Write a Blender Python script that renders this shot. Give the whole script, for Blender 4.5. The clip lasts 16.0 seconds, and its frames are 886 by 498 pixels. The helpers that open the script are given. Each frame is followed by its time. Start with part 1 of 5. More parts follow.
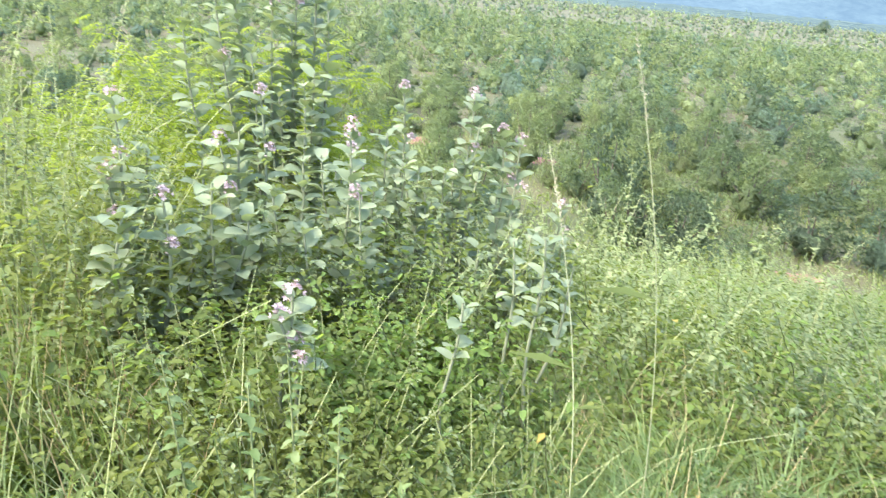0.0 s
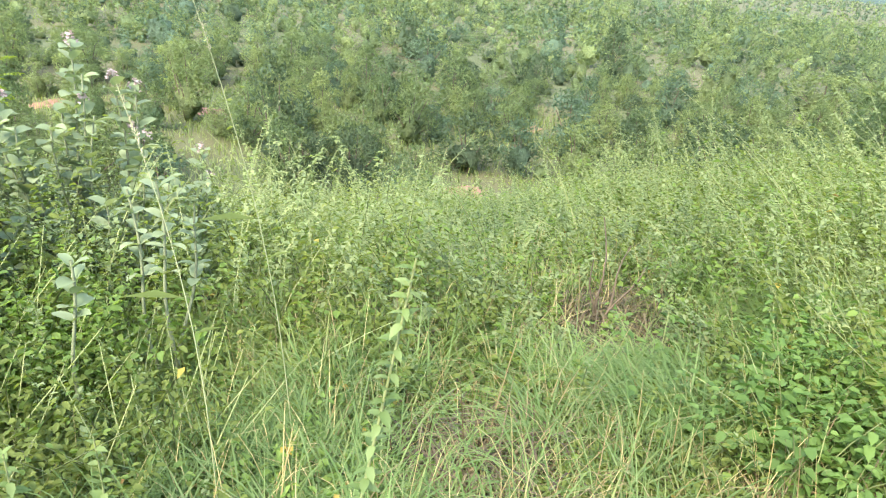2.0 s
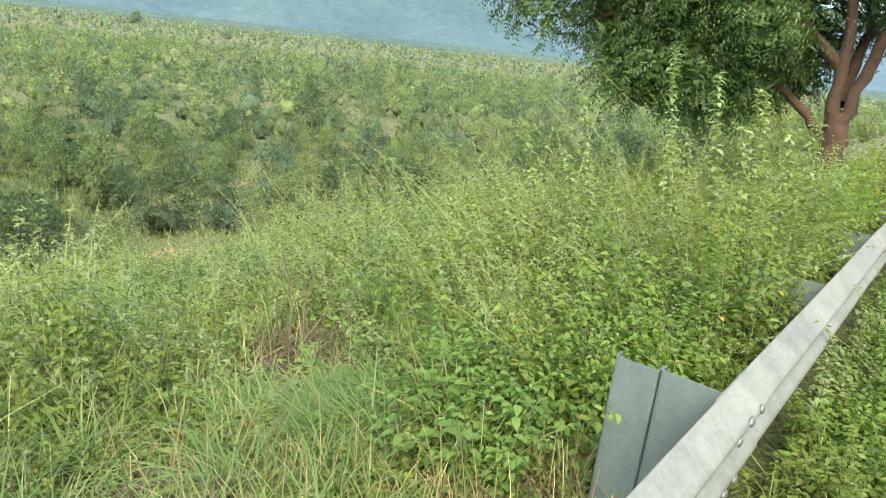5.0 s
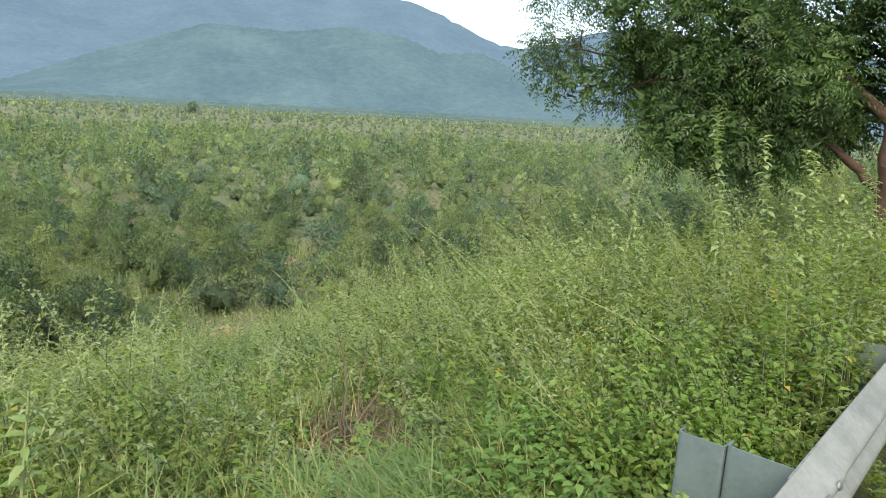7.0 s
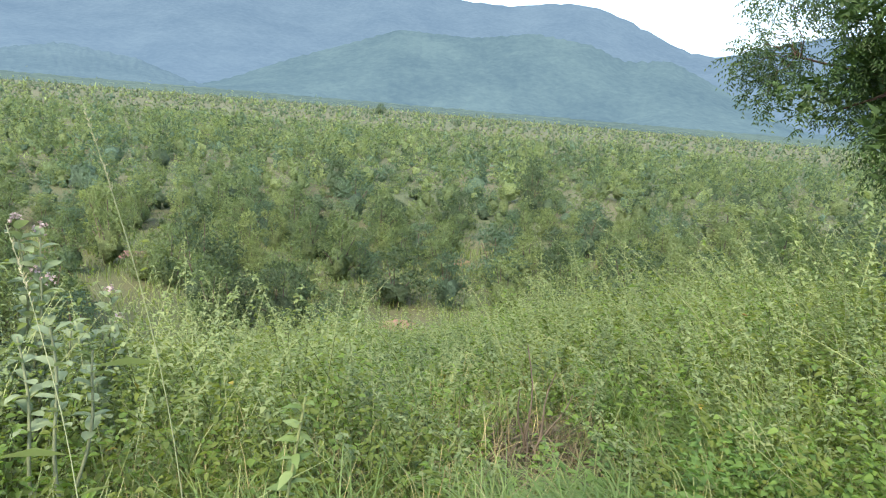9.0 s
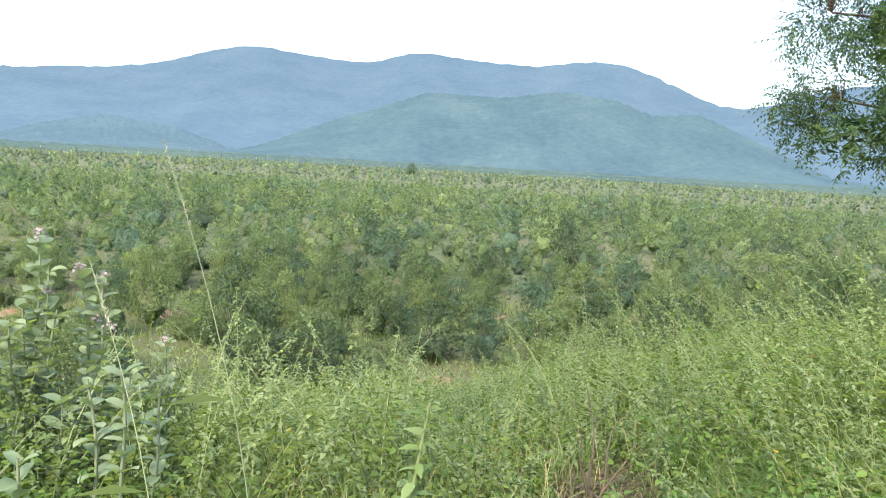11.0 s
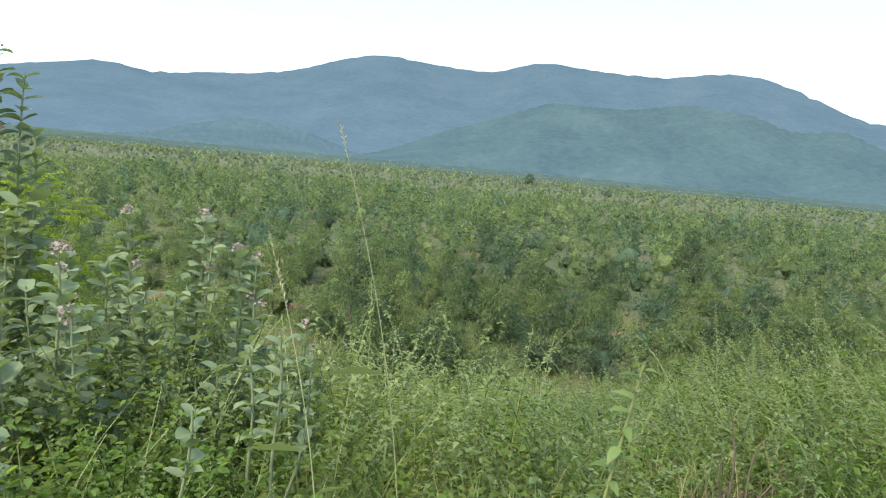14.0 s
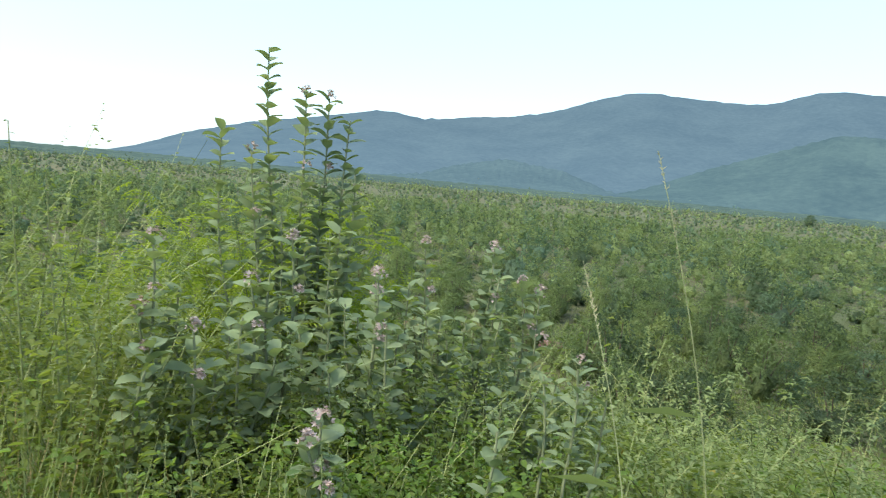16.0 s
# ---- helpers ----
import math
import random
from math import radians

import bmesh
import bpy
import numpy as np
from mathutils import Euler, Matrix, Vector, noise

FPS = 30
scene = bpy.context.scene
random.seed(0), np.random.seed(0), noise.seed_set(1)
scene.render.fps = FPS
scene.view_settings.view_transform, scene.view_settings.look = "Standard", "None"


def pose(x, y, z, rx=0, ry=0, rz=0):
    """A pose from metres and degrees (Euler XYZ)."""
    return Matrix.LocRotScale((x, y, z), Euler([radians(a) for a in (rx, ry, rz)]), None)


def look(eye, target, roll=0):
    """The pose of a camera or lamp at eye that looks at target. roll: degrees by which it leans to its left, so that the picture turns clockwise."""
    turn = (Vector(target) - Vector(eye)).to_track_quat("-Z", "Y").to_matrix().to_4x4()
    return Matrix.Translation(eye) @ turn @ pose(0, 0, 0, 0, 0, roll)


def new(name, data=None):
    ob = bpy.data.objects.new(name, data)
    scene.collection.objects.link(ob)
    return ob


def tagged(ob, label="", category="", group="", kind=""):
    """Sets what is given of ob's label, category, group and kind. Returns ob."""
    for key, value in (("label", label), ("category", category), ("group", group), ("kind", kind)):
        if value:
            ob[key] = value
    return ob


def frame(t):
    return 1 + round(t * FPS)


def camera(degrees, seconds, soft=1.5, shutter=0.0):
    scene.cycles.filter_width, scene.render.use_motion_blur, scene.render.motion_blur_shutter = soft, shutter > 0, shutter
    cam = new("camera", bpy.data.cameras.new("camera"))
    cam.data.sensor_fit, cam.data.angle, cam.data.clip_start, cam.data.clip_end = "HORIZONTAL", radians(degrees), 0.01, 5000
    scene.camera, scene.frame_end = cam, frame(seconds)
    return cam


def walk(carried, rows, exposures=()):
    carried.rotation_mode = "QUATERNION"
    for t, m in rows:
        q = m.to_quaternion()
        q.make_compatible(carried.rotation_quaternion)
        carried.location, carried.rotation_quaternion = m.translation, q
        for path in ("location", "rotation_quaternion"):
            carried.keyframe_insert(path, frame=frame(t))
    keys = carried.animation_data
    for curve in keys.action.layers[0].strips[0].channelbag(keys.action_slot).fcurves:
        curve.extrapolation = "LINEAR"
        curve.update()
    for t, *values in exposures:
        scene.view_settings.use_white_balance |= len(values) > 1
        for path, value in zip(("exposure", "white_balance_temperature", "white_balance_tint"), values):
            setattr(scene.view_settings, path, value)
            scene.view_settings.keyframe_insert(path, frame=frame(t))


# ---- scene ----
# The camera: hand-held at the roadside, leaning out over the guard rail.
cam = camera(66.69, 16.0, soft=1.06, shutter=0.15)
PATH = [  # seconds, x, y, z, heading, tilt, lean
    (0.0, -0.571, 0.125, 1.735, -31.85, -21.55, 5.54),
    (0.5, -0.466, 0.116, 1.733, -21.31, -25.15, 6.69),
    (1.0, -0.351, 0.125, 1.725, -13.66, -24.98, 5.71),
    (1.5, -0.285, 0.115, 1.735, -8.75, -23.68, 5.19),
    (2.0, -0.242, 0.078, 1.747, -4.30, -23.67, 5.54),
    (2.5, -0.181, 0.083, 1.736, -0.16, -24.77, 5.41),
    (3.0, -0.125, 0.068, 1.729, 5.78, -25.40, 6.76),
    (3.5, -0.079, 0.060, 1.718, 11.58, -25.93, 6.89),
    (4.0, -0.040, 0.035, 1.715, 16.80, -23.96, 7.58),
    (4.5, 0.002, 0.025, 1.714, 19.47, -21.15, 7.31),
    (5.0, 0.000, 0.000, 1.700, 19.69, -16.88, 6.31),
    (5.2, -0.005, 0.012, 1.689, 16.62, -15.39, 3.99),
    (7.3, -0.041, -0.030, 1.767, 14.52, -11.14, 3.01),
    (7.5, -0.064, -0.032, 1.781, 12.74, -10.83, 4.06),
    (8.0, -0.122, -0.024, 1.788, 8.17, -10.90, 5.08),
    (8.5, -0.160, 0.046, 1.760, 4.55, -11.88, 5.58),
    (9.0, -0.187, 0.113, 1.736, 0.64, -11.84, 4.86),
    (9.5, -0.218, 0.223, 1.701, -1.02, -11.35, 4.28),
    (10.0, -0.249, 0.118, 1.671, -1.34, -9.25, 4.19),
    (10.2, -0.276, 0.118, 1.671, -2.80, -8.26, 3.56),
    (12.3, -0.312, 0.106, 1.596, -0.44, -6.78, 1.79),
    (12.5, -0.312, 0.101, 1.601, 0.00, -6.85, 1.74),
    (13.0, -0.325, 0.106, 1.593, -1.52, -6.75, 2.66),
    (13.5, -0.369, 0.092, 1.575, -6.58, -6.58, 3.11),
    (14.0, -0.431, 0.088, 1.567, -12.20, -7.10, 5.26),
    (14.5, -0.448, 0.069, 1.555, -15.95, -5.30, 4.25),
    (15.0, -0.476, 0.057, 1.551, -21.07, -6.18, 4.28),
    (15.5, -0.548, 0.061, 1.527, -26.60, -6.33, 5.12),
    (16.0, -0.594, 0.014, 1.527, -33.68, -5.76, 5.23),
]


def heading_pose(x, y, z, heading, tilt, lean):
    h, p = radians(heading), radians(tilt)
    way = Vector((math.sin(h) * math.cos(p), math.cos(h) * math.cos(p), math.sin(p)))
    return look((x, y, z), Vector((x, y, z)) + way, lean)


walk(cam, [(t, heading_pose(*r)) for t, *r in PATH],
     [(0.0, 2.82, 6260, 20), (0.5, 2.80, 6330, 13), (1.5, 2.76, 6600, 11), (3.0, 2.58, 6950, 7), (5.0, 2.40, 7280, 4), (7.5, 1.85, 6930, 9), (8.5, 1.89, 6850, 10),
      (9.2, 2.15, 6700, 10), (10.0, 2.30, 6680, 10), (10.2, 2.30, 6680, 10), (12.3, 1.90, 6660, 6), (14.0, 1.65, 6760, 3), (16.0, 1.53, 6790, 0)])

# ---- light: hazy daylight, a veiled sun behind the camera ----
SUN_ELEVATION, SUN_AZIMUTH = radians(47), radians(205)
world = bpy.data.worlds.new("sky")
scene.world = world
world.use_nodes = True
wt = world.node_tree
sky = wt.nodes.new("ShaderNodeTexSky")
sky.sky_type, sky.sun_disc = "NISHITA", False
sky.sun_elevation, sky.sun_rotation = SUN_ELEVATION, SUN_AZIMUTH
sky.air_density, sky.dust_density, sky.ozone_density = 1.0, 0.8, 1.0
wt.nodes["Background"].inputs["Strength"].default_value = 0.15
veil = wt.nodes.new("ShaderNodeMix")
veil.data_type = "RGBA"
veil.inputs["Factor"].default_value = 0.72
veil.inputs["B"].default_value = (1.90, 2.40, 3.12, 1)   # the even white of thin high cloud
wt.links.new(sky.outputs["Color"], veil.inputs["A"])
wt.links.new(veil.outputs["Result"], wt.nodes["Background"].inputs["Color"])
sun = new("sun", bpy.data.lights.new("sun", "SUN"))
sun.data.energy, sun.data.angle, sun.data.color = 1.98, radians(34), (1.0, 0.905, 0.68)
sun.matrix_world = look((0, 0, 30), (-math.sin(SUN_AZIMUTH) * math.cos(SUN_ELEVATION), -math.cos(SUN_AZIMUTH) * math.cos(SUN_ELEVATION), 30 - math.sin(SUN_ELEVATION)))


# ---- materials ----
def node(tree, kind, **values):
    n = tree.nodes.new("ShaderNode" + kind)
    for key, value in values.items():
        n.inputs[key.replace("_", " ")].default_value = value
    return n


def ramp(tree, fac, stops):
    r = tree.nodes.new("ShaderNodeValToRGB")
    el = r.color_ramp.elements
    while len(el) < len(stops):
        el.new(0.5)
    for e, (at, colour) in zip(el, stops):
        e.position, e.color = at, (*colour, 1)
    tree.links.new(fac, r.inputs["Fac"])
    return r.outputs["Color"]


def mixed(tree, fac, a, b, blend="MIX"):
    m = tree.nodes.new("ShaderNodeMix")
    m.data_type, m.blend_type = "RGBA", blend
    for socket, value in ((m.inputs["Factor"], fac), (m.inputs["A"], a), (m.inputs["B"], b)):
        if isinstance(value, bpy.types.NodeSocket):
            tree.links.new(value, socket)
        elif isinstance(value, tuple):
            socket.default_value = (*value, 1)
        else:
            socket.default_value = value
    return m.outputs["Result"]


def blank(name):
    m = bpy.data.materials.new(name)
    m.use_nodes = True
    t = m.node_tree
    return m, t, t.nodes["Principled BSDF"], t.nodes["Material Output"]


def noise_fac(tree, scale, detail=3.0, rough=0.55, coords="Position"):
    n = node(tree, "TexNoise", Scale=scale, Detail=detail, Roughness=rough)
    if coords == "Position":
        g = tree.nodes.new("ShaderNodeNewGeometry")
        tree.links.new(g.outputs["Position"], n.inputs["Vector"])
    else:
        g = tree.nodes.new("ShaderNodeTexCoord")
        tree.links.new(g.outputs["Object"], n.inputs["Vector"])
    return n.outputs["Fac"]


def leaf_material(name, young, mid, old, patch=1.1, sheer=0.35, rough=0.55, vary="island", patch_colour=None, patch_at=(0.5, 0.66), grain=0.0, swing=1.0):
    """Foliage: a tone for each leaf, patches of tone over the stand, light that comes through the blade."""
    m, t, b, out = blank(name)
    if vary == "island":
        g = t.nodes.new("ShaderNodeNewGeometry")
        tone = g.outputs["Random Per Island"]
    else:
        g = t.nodes.new("ShaderNodeObjectInfo")
        tone = g.outputs["Random"]
    colour = ramp(t, tone, [(0.0, old), (0.5, mid), (1.0, young)])
    wide = noise_fac(t, patch)
    colour = mixed(t, 1.0, colour, ramp(t, wide, [(0.3, (1 - 0.28 * swing, 1 - 0.24 * swing, 1 - 0.26 * swing)), (0.7, (1 + 0.2 * swing, 1 + 0.15 * swing, 1 + 0.05 * swing))]), "MULTIPLY")
    if patch_colour:
        where = ramp(t, noise_fac(t, patch * 0.55, 2.0), [(patch_at[0], (0, 0, 0)), (patch_at[1], (1, 1, 1))])
        colour = mixed(t, where, colour, patch_colour)
    tr = node(t, "BsdfTranslucent")
    if grain:   # leaf clusters too fine to tell apart
        fine = noise_fac(t, grain, 5.0, 0.7)
        colour = mixed(t, 1.0, colour, ramp(t, fine, [(0.32, (0.68, 0.69, 0.70)), (0.68, (1.28, 1.27, 1.22))]), "MULTIPLY")
        bp = node(t, "Bump", Strength=1.0, Distance=0.14)
        t.links.new(fine, bp.inputs["Height"])
        t.links.new(bp.outputs["Normal"], b.inputs["Normal"])
        t.links.new(bp.outputs["Normal"], tr.inputs["Normal"])
    t.links.new(colour, b.inputs["Base Color"])
    b.inputs["Roughness"].default_value = rough
    b.inputs["Specular IOR Level"].default_value = 0.35
    t.links.new(mixed(t, 1.0, colour, (1.15, 1.15, 0.6), "MULTIPLY"), tr.inputs["Color"])
    mix = node(t, "MixShader", Fac=sheer)
    t.links.new(b.outputs["BSDF"], mix.inputs[1])
    t.links.new(tr.outputs["BSDF"], mix.inputs[2])
    t.links.new(mix.outputs["Shader"], out.inputs["Surface"])
    return m


def plain_material(name, dark, light, scale=6.0, rough=0.8, bump=0.3, metal=0.0, coords="Position"):
    m, t, b, out = blank(name)
    n = noise_fac(t, scale, 5.0, 0.6, coords)
    fine = noise_fac(t, scale * 9, 4.0, 0.6, coords)
    colour = mixed(t, 0.35, ramp(t, n, [(0.3, dark), (0.7, light)]), ramp(t, fine, [(0.3, dark), (0.7, light)]))
    t.links.new(colour, b.inputs["Base Color"])
    b.inputs["Roughness"].default_value, b.inputs["Metallic"].default_value = rough, metal
    bp = node(t, "Bump", Strength=bump, Distance=0.01)
    t.links.new(fine, bp.inputs["Height"])
    t.links.new(bp.outputs["Normal"], b.inputs["Normal"])
    return m


M_WEED = leaf_material("weed_leaf", (0.221, 0.281, 0.080), (0.166, 0.225, 0.067), (0.117, 0.172, 0.054), 0.9, 0.58, patch_colour=(0.215, 0.258, 0.081), patch_at=(0.52, 0.70), swing=0.8)
M_SPIKE = leaf_material("weed_spike_leaf", (0.286, 0.349, 0.195), (0.219, 0.285, 0.148), (0.143, 0.209, 0.098), 0.8, 0.45)
M_BROAD = leaf_material("broad_weed_leaf", (0.252, 0.366, 0.107), (0.192, 0.301, 0.087), (0.141, 0.235, 0.070), 0.8, 0.58, swing=0.7)
M_HERB = leaf_material("herb_leaf", (0.165, 0.268, 0.085), (0.122, 0.215, 0.068), (0.084, 0.160, 0.052), 1.2, 0.5)
M_GRASS = leaf_material("grass_blade", (0.275, 0.325, 0.140), (0.190, 0.250, 0.098), (0.110, 0.172, 0.062), 0.9, 0.45)
M_LUSH = leaf_material("lush_grass_blade", (0.254, 0.343, 0.151), (0.177, 0.270, 0.105), (0.117, 0.201, 0.069), 0.9, 0.5)
M_STRAW = leaf_material("dry_straw", (0.480, 0.420, 0.240), (0.360, 0.300, 0.160), (0.230, 0.170, 0.095), 1.5, 0.25)
M_YELLOW = leaf_material("yellowed_leaf", (0.420, 0.370, 0.080), (0.340, 0.270, 0.070), (0.230, 0.130, 0.050), 1.5, 0.35)
M_MILK = leaf_material("milkweed_leaf", (0.274, 0.337, 0.225), (0.227, 0.293, 0.188), (0.182, 0.243, 0.150), 2.0, 0.36, 0.7, "object")
M_MILKSTEM = plain_material("milkweed_stem", (0.150, 0.180, 0.100), (0.225, 0.245, 0.155), 14, 0.8, 0.2)
M_PETAL = leaf_material("lilac_petal", (0.544, 0.459, 0.510), (0.459, 0.365, 0.425), (0.357, 0.264, 0.315), 8.0, 0.25)
M_NEEM = leaf_material("neem_leaflet", (0.091, 0.151, 0.047), (0.056, 0.104, 0.036), (0.034, 0.068, 0.027), 0.7, 0.30, 0.45)
M_FEATHER = leaf_material("feathery_leaflet", (0.345, 0.431, 0.069), (0.270, 0.356, 0.057), (0.190, 0.270, 0.046), 1.4, 0.55)
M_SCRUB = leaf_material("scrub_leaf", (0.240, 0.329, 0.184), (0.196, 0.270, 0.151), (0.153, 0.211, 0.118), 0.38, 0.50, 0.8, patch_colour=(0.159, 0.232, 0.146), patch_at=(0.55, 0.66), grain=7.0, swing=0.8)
# greyed, bluish copy of the scrub leaf: distance haze put into its colour
M_SCRUBHAZED = leaf_material("hazed_scrub_leaf", (0.146, 0.184, 0.135), (0.136, 0.173, 0.127), (0.126, 0.162, 0.119), 0.12, 0.40, 0.8, patch_colour=(0.109, 0.149, 0.113), patch_at=(0.50, 0.62))
M_BARK = plain_material("neem_bark", (0.040, 0.024, 0.018), (0.105, 0.060, 0.042), 9, 0.9, 0.8)
M_TWIG = plain_material("dry_twig", (0.085, 0.066, 0.050), (0.150, 0.115, 0.086), 12, 0.9, 0.3)
M_GREENSTEM = plain_material("weed_stem", (0.130, 0.170, 0.060), (0.230, 0.250, 0.110), 5, 0.7, 0.1)
M_ZINC = plain_material("galvanised_steel", (0.120, 0.127, 0.120), (0.255, 0.262, 0.248), 5, 0.55, 0.05, 0.3, "Object")
M_POST = plain_material("weathered_steel", (0.084, 0.116, 0.126), (0.156, 0.198, 0.210), 5, 0.55, 0.05, 0.3, "Object")
M_BOLT = plain_material("dull_bolt", (0.150, 0.150, 0.145), (0.240, 0.240, 0.230), 30, 0.5, 0.1, 0.7, "Object")
M_EARTH = plain_material("red_soil", (0.190, 0.098, 0.074), (0.300, 0.160, 0.122), 2.2, 0.95, 0.8)
M_SLOTSHADE = plain_material("slot_shade", (0.020, 0.020, 0.020), (0.035, 0.035, 0.035), 10, 0.9, 0.0)


def ground_material():
    m, t, b, out = blank("red_earth")
    n1, n2, n3 = noise_fac(t, 0.12, 5.0), noise_fac(t, 1.7, 5.0), noise_fac(t, 28.0, 4.0)
    soil = ramp(t, n2, [(0.3, (0.150, 0.080, 0.054)), (0.55, (0.245, 0.120, 0.080)), (0.75, (0.300, 0.160, 0.108))])
    grassy = ramp(t, n3, [(0.3, (0.050, 0.066, 0.028)), (0.7, (0.105, 0.125, 0.056))])
    where = ramp(t, n1, [(0.40, (1.0, 1.0, 1.0)), (0.62, (0.80, 0.80, 0.80))])
    t.links.new(mixed(t, where, soil, grassy), b.inputs["Base Color"])
    b.inputs["Roughness"].default_value = 0.95
    bp = node(t, "Bump", Strength=0.7, Distance=0.05)
    t.links.new(n3, bp.inputs["Height"])
    t.links.new(bp.outputs["Normal"], b.inputs["Normal"])
    return m


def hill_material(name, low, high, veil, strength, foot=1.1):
    """Wooded slopes kilometres off, the day's lit air put in as a bluish glow."""
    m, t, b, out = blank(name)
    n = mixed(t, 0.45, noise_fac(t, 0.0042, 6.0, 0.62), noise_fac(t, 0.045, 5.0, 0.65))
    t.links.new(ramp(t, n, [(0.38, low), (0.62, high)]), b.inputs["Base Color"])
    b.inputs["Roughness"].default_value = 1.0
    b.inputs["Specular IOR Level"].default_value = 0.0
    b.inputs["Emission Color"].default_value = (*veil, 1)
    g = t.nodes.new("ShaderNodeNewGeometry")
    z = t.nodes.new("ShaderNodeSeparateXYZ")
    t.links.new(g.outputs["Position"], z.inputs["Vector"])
    low_haze_glow = t.nodes.new("ShaderNodeMapRange")   # the glow that stands for haze is stronger low down
    low_haze_glow.inputs["From Min"].default_value, low_haze_glow.inputs["From Max"].default_value = 0.0, 300.0
    low_haze_glow.inputs["To Min"].default_value, low_haze_glow.inputs["To Max"].default_value = strength * foot, strength
    t.links.new(z.outputs["Z"], low_haze_glow.inputs["Value"])
    t.links.new(low_haze_glow.outputs["Result"], b.inputs["Emission Strength"])
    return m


M_GROUND = ground_material()
# haze over the far slopes is painted: bluish base colours plus emission
M_HILLFAR = hill_material("far_slope_haze_glow", (0.014, 0.024, 0.032), (0.034, 0.048, 0.056), (0.300, 0.468, 0.690), 0.148, 1.10)
M_HILLNEAR = hill_material("wooded_slope_haze_glow", (0.010, 0.020, 0.020), (0.036, 0.054, 0.048), (0.285, 0.466, 0.655), 0.121, 1.10)
M_APRON = hill_material("far_woodland_haze_glow", (0.014, 0.024, 0.018), (0.066, 0.088, 0.062), (0.275, 0.44, 0.56), 0.095, 1.0)
M_HILLLOW = hill_material("foothill_haze_glow", (0.011, 0.021, 0.023), (0.034, 0.050, 0.050), (0.292, 0.466, 0.662), 0.133, 1.08)

# ---- mesh helpers ----
RNG = np.random.default_rng(7)


def mesh_from(name, V, F, material, smooth=False, N=None):
    """A mesh from an array of points and an array of triangles or quads (all of one kind), with its own normals where N is given."""
    V, F = np.asarray(V, np.float32), np.array(F, np.int32)
    if N is not None:
        face = np.cross(V[F[:, 1]] - V[F[:, 0]], V[F[:, 2]] - V[F[:, 0]])
        turned = (face * N[F].mean(1)).sum(-1) < 0
        F[turned] = F[turned][:, ::-1]
        smooth = True
    me = bpy.data.meshes.new(name)
    me.vertices.add(len(V))
    me.vertices.foreach_set("co", V.ravel())
    n, k = F.shape
    me.loops.add(n * k)
    me.loops.foreach_set("vertex_index", F.ravel())
    me.polygons.add(n)
    me.polygons.foreach_set("loop_start", np.arange(0, n * k, k, dtype=np.int32))
    me.polygons.foreach_set("use_smooth", np.full(n, smooth))
    me.materials.append(material)
    me.update(calc_edges=True)
    if N is not None:
        me.normals_split_custom_set_from_vertices(N.astype(np.float32).tolist())
    return me


def own_normals(V, F, lift=0.0, per=1):
    """Normals of small blades, all turned upward, and lifted towards the sky as a soft stand of leaves takes the light."""
    V = np.asarray(V, float)
    face = unit(np.cross(V[F[:, 1]] - V[F[:, 0]], V[F[:, 2]] - V[F[:, 0]]))
    face *= np.where(face[:, 2:] < 0, -1.0, 1.0)
    N = np.zeros_like(V)
    for c in range(F.shape[1]):
        np.add.at(N, F[:, c], face)
    return unit(unit(N) * (1 - lift) + np.array([0, 0, lift]))


def under(name, data, parent, label=""):
    ob = new(name, data)
    ob.parent = parent
    return tagged(ob, label) if label else ob


def join(pieces):
    """Stacks (points, faces) pairs into one pair."""
    Vs, Fs, at = [], [], 0
    for V, F in pieces:
        Vs.append(V)
        Fs.append(F + at)
        at += len(V)
    return np.concatenate(Vs), np.concatenate(Fs)


def unit(a):
    return a / np.maximum(np.linalg.norm(a, axis=-1, keepdims=True), 1e-9)


def leaves(pos, axis, up, length, width, fold=0.18, droop=0.25, rounded=False):
    """Folded leaf blades: two triangles each, or four with a rounder outline."""
    axis = unit(axis)
    side = unit(np.cross(axis, up))
    nrm = np.cross(side, axis)
    L, W = np.asarray(length)[:, None], np.asarray(width)[:, None]
    n = len(pos)
    if not rounded:
        mid = pos + axis * L * 0.45
        P = np.stack([pos, mid + side * W * 0.5 + nrm * W * fold, pos + axis * L - nrm * L * droop, mid - side * W * 0.5 + nrm * W * fold], 1)
        f = np.array([[0, 1, 2], [0, 2, 3]])
    else:
        m1, m2 = pos + axis * L * 0.28, pos + axis * L * 0.68 - nrm * L * droop * 0.4
        P = np.stack([pos, m1 + side * W * 0.46 + nrm * W * fold, m2 + side * W * 0.40 + nrm * W * fold, pos + axis * L - nrm * L * droop,
                      m2 - side * W * 0.40 + nrm * W * fold, m1 - side * W * 0.46 + nrm * W * fold], 1)
        f = np.array([[0, 1, 2], [0, 2, 3], [0, 3, 4], [0, 4, 5]])
    F = (np.arange(n)[:, None, None] * P.shape[1] + f[None]).reshape(-1, 3)
    return P.reshape(-1, 3), F


